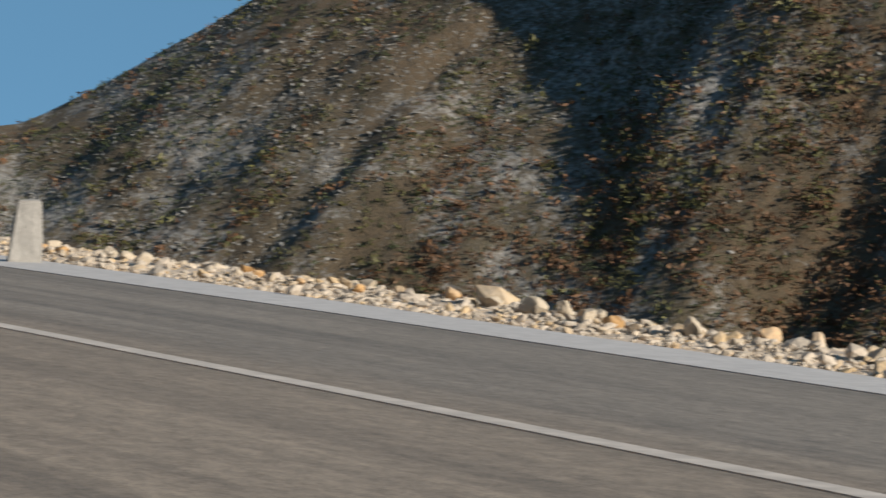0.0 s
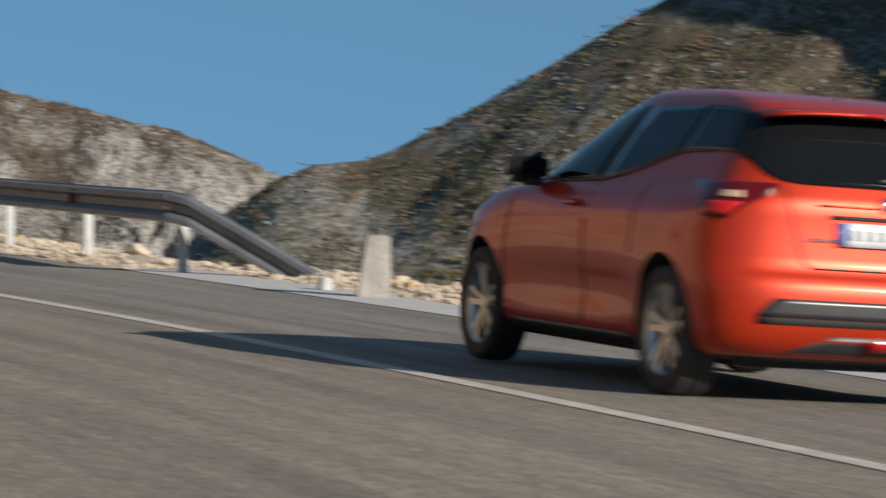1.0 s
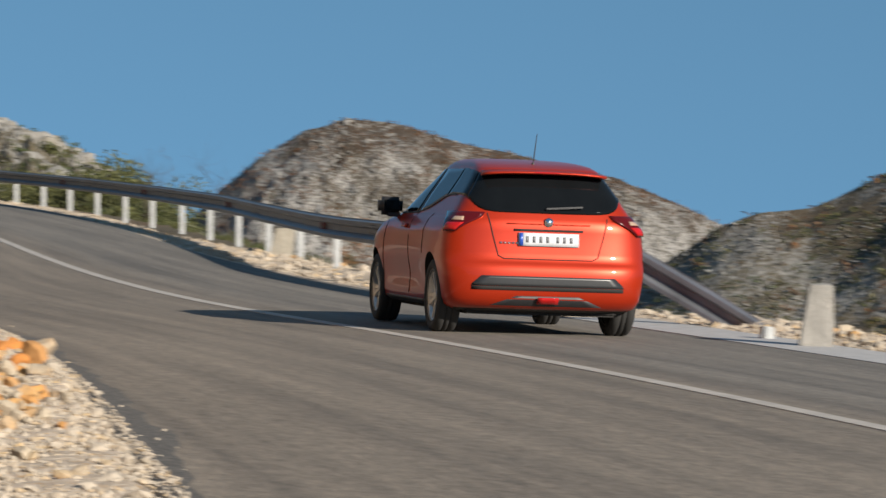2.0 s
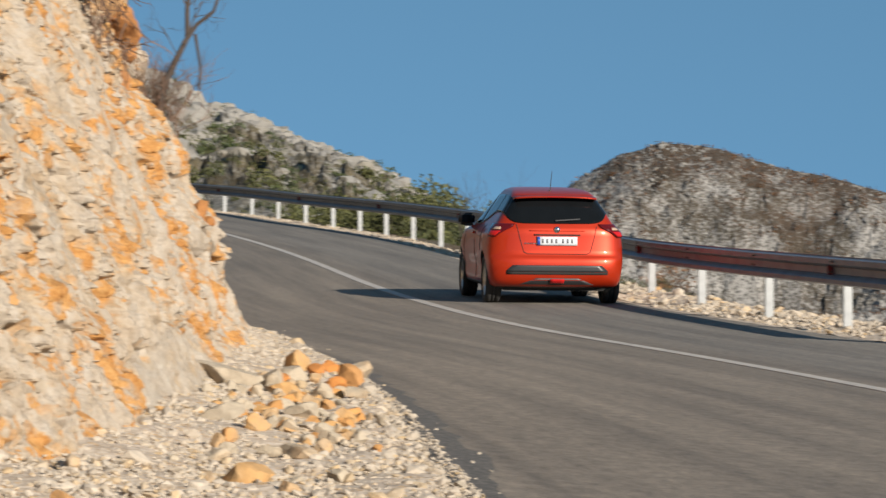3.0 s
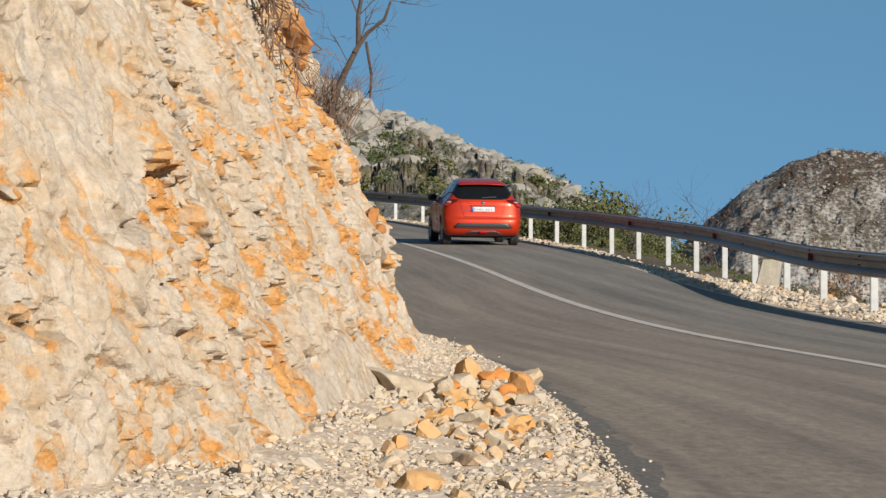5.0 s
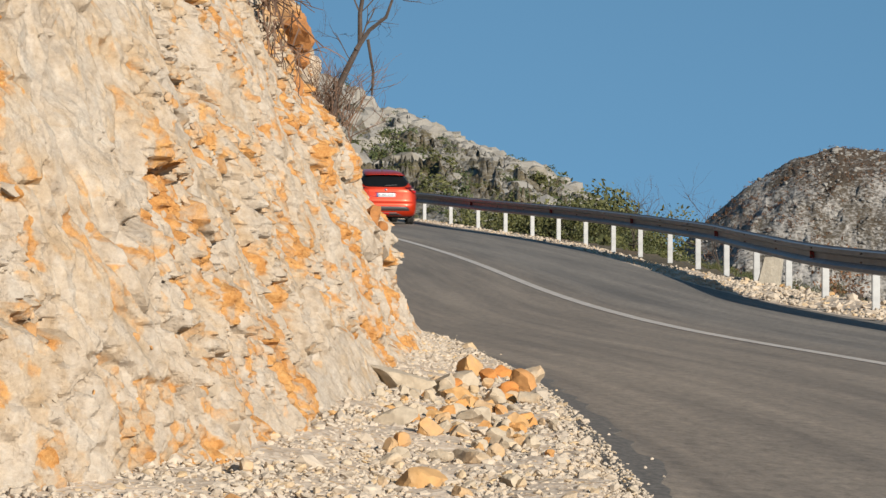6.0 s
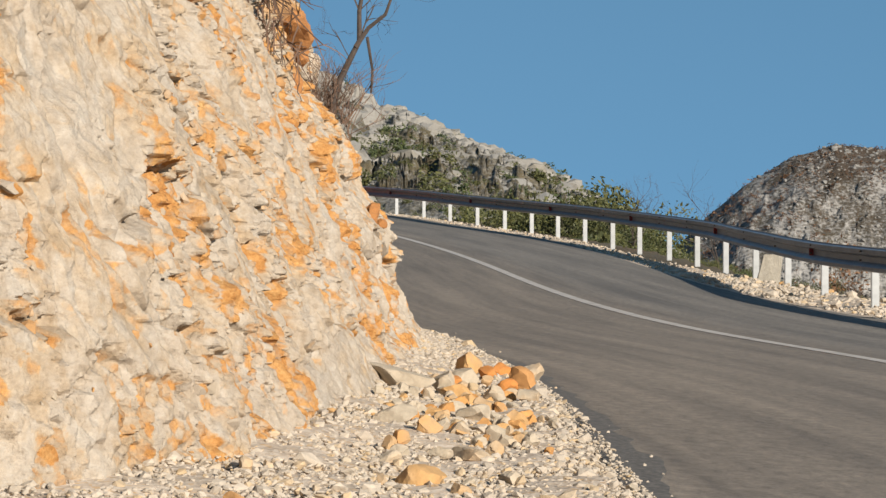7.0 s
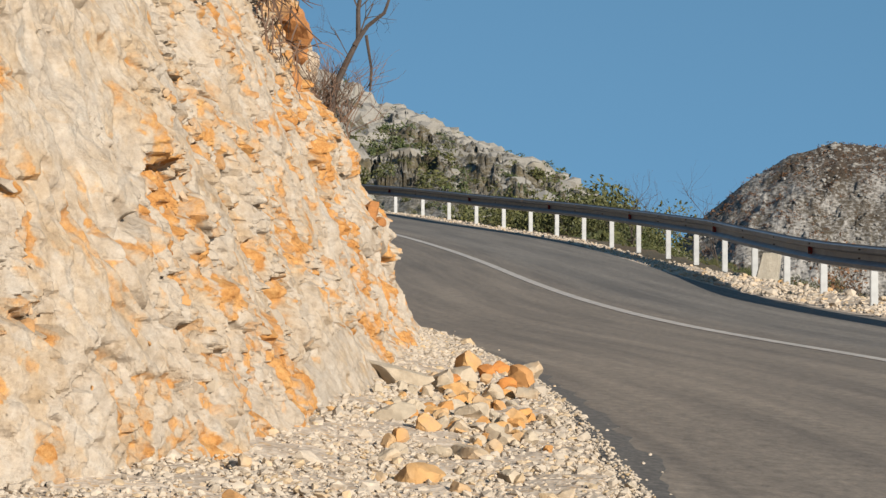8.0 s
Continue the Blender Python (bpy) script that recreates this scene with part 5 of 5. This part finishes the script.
def wheel(parent, x, y):
    """Tyre, rim and spokes, turning about x."""
    side = 1 if x > 0 else -1
    w = new("wheel")
    w.parent, w.location = parent, (x, y, 0.31)
    prof = [(-0.085, 0.215), (-0.10, 0.24), (-0.103, 0.275), (-0.09, 0.302), (-0.06, 0.309), (-0.03, 0.31), (-0.027, 0.302), (-0.019, 0.302), (-0.016, 0.31),
            (0.016, 0.31), (0.019, 0.302), (0.027, 0.302), (0.03, 0.31), (0.06, 0.309), (0.09, 0.302), (0.103, 0.275), (0.10, 0.24), (0.085, 0.215)]
    ang = np.linspace(0, 2 * math.pi, 49)
    pts = np.array([[(a, r * math.cos(t), r * math.sin(t)) for a, r in prof + prof[:1]] for t in ang])
    hang("tyre", grid_mesh("tyre", pts), RUBBER, w, "black rubber tyre with grooved tread", smooth=True)
    rim = [(-0.08, 0.215), (-0.09, 0.221), (0.09, 0.221), (0.08, 0.213), (0.07, 0.195), (-0.06, 0.19), (-0.08, 0.215)]
    pts = np.array([[(a * side, r * math.cos(t), r * math.sin(t)) for a, r in rim] for t in ang])
    hang("rim", grid_mesh("rim", pts), ALLOY, w, "silver alloy rim", smooth=True)
    bm = bmesh.new()
    bmesh.ops.create_cone(bm, cap_ends=True, segments=32, radius1=0.19, radius2=0.19, depth=0.02, matrix=pose(-0.01 * side, 0, 0, 0, 90, 0))
    part("brake_disc", bm, DARK_ALLOY, w)
    for k in range(5):
        for d in (-11, 11):
            bm = bmesh.new()
            box(bm, 0.045 * side - 0.014, 0.045 * side + 0.014, -0.014, 0.014, 0.03, 0.212, 0.004)
            for v in bm.verts:
                if v.co.z > 0.15:
                    v.co.y *= 1.25
                    v.co.x += 0.018 * side
            bmesh.ops.rotate(bm, verts=bm.verts, cent=(0, 0, 0), matrix=Matrix.Rotation(radians(72 * k + d), 3, "X"))
            part("spoke", bm, ALLOY, w)
    bm = bmesh.new()
    bmesh.ops.create_cone(bm, cap_ends=True, segments=20, radius1=0.05, radius2=0.042, depth=0.045, matrix=pose(0.045 * side, 0, 0, 0, 90 * side, 0))
    part("hub", bm, ALLOY, w)
    return w


def build_car():
    car = tagged(new("car"), "glossy orange-red five-door hatchback driving on the road", "car")
    car_body(car)
    bm = bmesh.new()
    box(bm, -0.66, 0.66, -0.42, 3.05, 0.17, 0.30, 0.02)
    part("underbody", bm, UNDER, car)
    flat = lambda v: (lambda z: v)
    band("rear_window", 1, flat(-43), flat(43), belt_line, roof_line, TINTED, car, 30, 12, label="dark tinted rear window")
    # spoiler over the rear window
    bm = bmesh.new()
    rows = []
    for i in range(17):
        x = -0.53 + 1.06 * i / 16
        e = 1 - (abs(x) / 0.53) ** 4
        prof = [(-0.26, 1.400), (-0.38, 1.389), (-0.43 - 0.05 * e, 1.378), (-0.435 - 0.05 * e, 1.366), (-0.38, 1.358), (-0.29, 1.355)]
        rows.append([bm.verts.new((x, y, z - 0.02 * (abs(x) / 0.53) ** 3)) for y, z in prof])
    for r, q in zip(rows, rows[1:]):
        for j in range(6):
            bm.faces.new((r[j], r[(j + 1) % 6], q[(j + 1) % 6], q[j]))
    bm.faces.new(rows[0])
    bm.faces.new(rows[-1][::-1])
    bmesh.ops.recalc_face_normals(bm, faces=bm.faces)
    spoiler = part("spoiler", bm, PAINT, car, "", True)
    bm = bmesh.new()
    box(bm, -0.11, 0.11, -0.487, -0.46, 1.366, 1.378, 0.004)
    part("brake_light", bm, LENS_RED, spoiler, "red high-level brake light")
    # side glass and pillars
    for side, tag in ((-1, "left"), (1, "right")):
        place = lambda u, z, off, s=side: flank(u, z, s, off)
        belt = 1.005
        pane("front_side_window", place, flat(1.10), lambda z: float(np.interp(z, [1.0, 1.397], [2.20, 1.60])), belt, 1.397, TINTED, car, 12, 8, label="dark front side window")
        band("rear_side_window", side, lambda z: ring_at(0.30, z), lambda z: ring_at(1.02, z), belt_line, roof_line, TINTED, car, 14, 8, label="dark rear side window")
        pane("pillar", place, flat(1.025), flat(1.095), belt, 1.396, TRIM, car, 3, 8)
        # black panel between the side glass and the rear window
        band("quarter_panel", side, flat(43.6), lambda z: ring_at(0.285, z), belt_line, roof_line, BLACK_PANEL, car, 14, 8, label="gloss black quarter panel")
        lamp = pane("tail_light", lambda u, z, off, s=side: skin(s * u, z, off + 0.012), lambda z: float(np.interp(z, [0.86, 0.92, 0.98, 1.03], [36, 28, 20, 19])), lambda z: float(np.interp(z, [0.86, 0.95, 1.03], [52, 57, 63])), 0.86, 1.03, LENS_DARK, car, 12, 8, 0.03, "smoked dark red tail light")
        pane("clear_lens", lambda u, z, off, s=side: skin(s * u, z, off + 0.017), lambda z: float(np.interp(z, [0.95, 0.998], [31, 34])), flat(45), 0.955, 0.988, LENS_CLEAR, lamp, 6, 3, 0.012, "clear indicator lens")
        pane("red_lens", lambda u, z, off, s=side: skin(s * u, z, off + 0.017), lambda z: float(np.interp(z, [0.872, 0.936], [36, 30])), flat(51), 0.872, 0.936, LENS_RED, lamp, 6, 3, 0.012, "bright red lens")
        # mirror
        bm = bmesh.new()
        box(bm, -0.11, 0.11, -0.05, 0.085, -0.085, 0.08, 0.035)
        m = part("door_mirror", bm, TRIM, car, "black door mirror", True)
        m.location = (side * 0.885, 1.82, 1.06)
        bm = bmesh.new()
        box(bm, -0.075, 0.075, -0.055, -0.04, -0.052, 0.052, 0.008)
        part("mirror_glass", bm, TINTED, m)
        bm = bmesh.new()
        box(bm, -0.09, 0.03, -0.02, 0.03, -0.1, -0.05, 0.01) if side > 0 else box(bm, -0.03, 0.09, -0.02, 0.03, -0.1, -0.05, 0.01)
        part("bracket", bm, TRIM, m)
        # door gaps, handle, sill
        seam("door_gap", [flank(1.06, z, side, 0.001) for z in np.linspace(0.30, 1.0, 12)], 0.004, UNDER, car)
        seam("door_gap", [flank(2.12 + 0.06 * math.sin(z * 4), z, side, 0.001) for z in np.linspace(0.32, 0.98, 12)], 0.004, UNDER, car)
        seam("door_gap", [flank(0.42 - 0.12 * (z - 0.7), z, side, 0.001) for z in np.linspace(0.66, 1.0, 8)], 0.004, UNDER, car)
        seam("window_trim", [skin(side * a, belt_line(a) - 0.004, 0.004) for a in np.linspace(64, 119, 20)] + [flank(y, 1.0, side, 0.004) for y in np.linspace(1.35, 2.2, 6)], 0.007, TRIM, car)
        pane("sill", place, flat(0.38), flat(2.14), 0.215, 0.265, TRIM, car, 10, 2, label="black lower sill")
        pane("door_handle", place, flat(1.16), flat(1.36), 0.875, 0.905, PAINT, car, 6, 2, 0.02).location.x += side * 0.02
        # headlights
        pane("headlight", lambda u, z, off, s=side: skin(s * u, z, off), flat(132), flat(158), 0.72, 0.83, LENS_CLEAR, car, 8, 4, 0.03, "clear headlight")
    # tailgate lines
    trap = [(-0.52, 1.02), (-0.48, 0.85), (-0.43, 0.67), (-0.38, 0.645), (0.38, 0.645), (0.43, 0.67), (0.48, 0.85), (0.52, 1.02)]
    pts = []
    for (xa, za), (xb, zb) in zip(trap, trap[1:]):
        pts += [tail(xa + (xb - xa) * k / 8, za + (zb - za) * k / 8, 0.001) for k in range(8)]
    seam("tailgate_gap", pts, 0.005, UNDER, car)
    pane("handle_recess", tail, flat(-0.30), flat(0.30), 0.878, 0.896, UNDER, car, 8, 2, 0.01, "dark tailgate handle recess")
    pane("tailgate_crease", tail, lambda z: -0.36, flat(0.36), 0.934, 0.943, PAINT, car, 8, 1, 0.01)
    plate = pane("number_plate", lambda x, z, off: tail(x, z, off + 0.012), flat(-0.26), flat(0.26), 0.752, 0.862, PLATE, car, 6, 3, 0.02, "white number plate with blue band")
    pane("blue_band", lambda x, z, off: tail(x, z, off + 0.016), flat(-0.257), flat(-0.222), 0.755, 0.859, PLATE_BLUE, plate, 2, 2, 0.003)
    for k in range(7):
        x = -0.185 + k * 0.058 + (0.03 if k > 3 else 0)
        pane("plate_bar", lambda u, z, off: tail(u, z, off + 0.016), flat(x - 0.012), flat(x + 0.012), 0.782, 0.833, INK, plate, 1, 1, 0.002)
    bm = bmesh.new()
    bmesh.ops.create_cone(bm, cap_ends=True, segments=24, radius1=0.042, radius2=0.036, depth=0.014, matrix=pose(0, 0, 0, 90, 0, 0))
    em = part("emblem", bm, CHROME, car, "round chrome emblem", True)
    em.location = tail(0, 0.952, 0.012)
    for k in range(5):
        pane("badge_bar", tail, flat(-0.42 + k * 0.035), flat(-0.397 + k * 0.035), 0.768, 0.784, CHROME, car, 1, 1, 0.004)
    # bumper
    pane("bumper_insert", tail, lambda z: -float(np.interp(z, [0.36, 0.425, 0.50], [0.655, 0.66, 0.575])), lambda z: float(np.interp(z, [0.36, 0.425, 0.50], [0.655, 0.66, 0.575])), 0.415, 0.50, SATIN, car, 14, 4, 0.03, "dark grey satin bumper insert")
    pane("bumper_slot", tail, flat(-0.655), flat(0.655), 0.38, 0.412, UNDER, car, 14, 2, 0.03)
    pane("diffuser", tail, lambda z: -float(np.interp(z, [0.21, 0.26, 0.335], [0.58, 0.46, 0.27])), lambda z: float(np.interp(z, [0.21, 0.26, 0.335], [0.58, 0.46, 0.27])), 0.21, 0.335, TRIM, car, 10, 3, 0.03, "black lower diffuser")
    pane("fog_light", lambda x, z, off: tail(x, z, off + 0.035), flat(-0.09), flat(0.09), 0.262, 0.318, LENS_RED, car, 4, 2, 0.02, "red rear fog light")
    bm = bmesh.new()
    box(bm, -0.16, 0.16, -0.012, 0.012, -0.008, 0.008, 0.004)
    wiper = part("wiper", bm, TRIM, car, "black rear wiper")
    wiper.location, wiper.rotation_euler = tail(0.14, 1.075, 0.03), (0, radians(-4), 0)
    # windscreen and aerial
    pane("windscreen", lambda u, z, off: Vector((u, skin(180 - math.degrees(math.asin(min(1, abs(u) / level(z)[2]) ** 1.39)) / 1.5, z).y + off, z)), lambda z: -level(z)[2] * 0.86, lambda z: level(z)[2] * 0.86, 1.0, 1.38, TINTED, car, 12, 8, label="dark windscreen")
    bm = bmesh.new()
    bmesh.ops.create_cone(bm, cap_ends=True, segments=10, radius1=0.022, radius2=0.012, depth=0.04, matrix=pose(-0.02, -0.02, 1.44, 0, 0, 0))
    bmesh.ops.create_cone(bm, cap_ends=True, segments=8, radius1=0.006, radius2=0.003, depth=0.27, matrix=pose(-0.01, -0.04, 1.575, 8, 4, 0))
    part("aerial", bm, TRIM, car, "thin black roof aerial")
    wheels = [wheel(car, x, y) for y in (0.0, 2.525) for x in (-0.765, 0.765)]
    return car, wheels


CAR, WHEELS = build_car()

# seconds and how far the rear axle has come along y
CAR_T = [-0.5, 0.0, 0.5, 1.0, 1.2, 1.5, 2.0, 2.5, 3.0, 3.5, 4.0, 4.5, 5.0, 5.5, 6.3, 7.0, 8.5]
CAR_Y = [-1.6, 3.9, 9.55, 15.2, 17.75, 21.8, 28.6, 35.7, 43.8, 51.9, 60.0, 68.1, 76.5, 85.1, 98.8, 110.8, 133.0]


def car_y(t):
    return sum(w * float(np.interp(t + d, CAR_T, CAR_Y)) for d, w in ((-0.12, 0.25), (0, 0.5), (0.12, 0.25)))


def motions():
    rows, spin, spins = [], 0.0, []
    last = None
    for k in range(0, 241):
        t = k / 30
        y = car_y(t)
        ahead, behind = car_y(t + 0.12), car_y(t - 0.12)
        x = float(car_x(y))
        dx, dy = float(car_x(ahead) - car_x(behind)), ahead - behind
        dz = float(smooth_table(Z_ROAD, ahead) - smooth_table(Z_ROAD, behind))
        yaw = math.degrees(math.atan2(-dx, dy)) - float(np.interp(t, [0, 1.2, 2.6], [3.5, 3.0, 0.5]))
        pitch = math.degrees(math.atan2(dz, math.hypot(dx, dy)))
        lean = float(smooth_table(BANK, y))
        if k % 3 == 0:
            rows.append((t, pose(x, y, float(smooth_table(Z_ROAD, y)), 0, 0, yaw) @ pose(0, 0, 0, pitch, lean, 0)))
        if last is not None:
            step = -math.degrees((y - last) / 0.31)
            spin += (step + 36) % 72 - 36
        last = y
        spins.append((t, spin))
    walk(CAR, rows)
    for w in WHEELS:
        walk(w, [(t, Matrix.Translation(w.location) @ pose(0, 0, 0, a, 0, 0)) for t, a in spins])


motions()
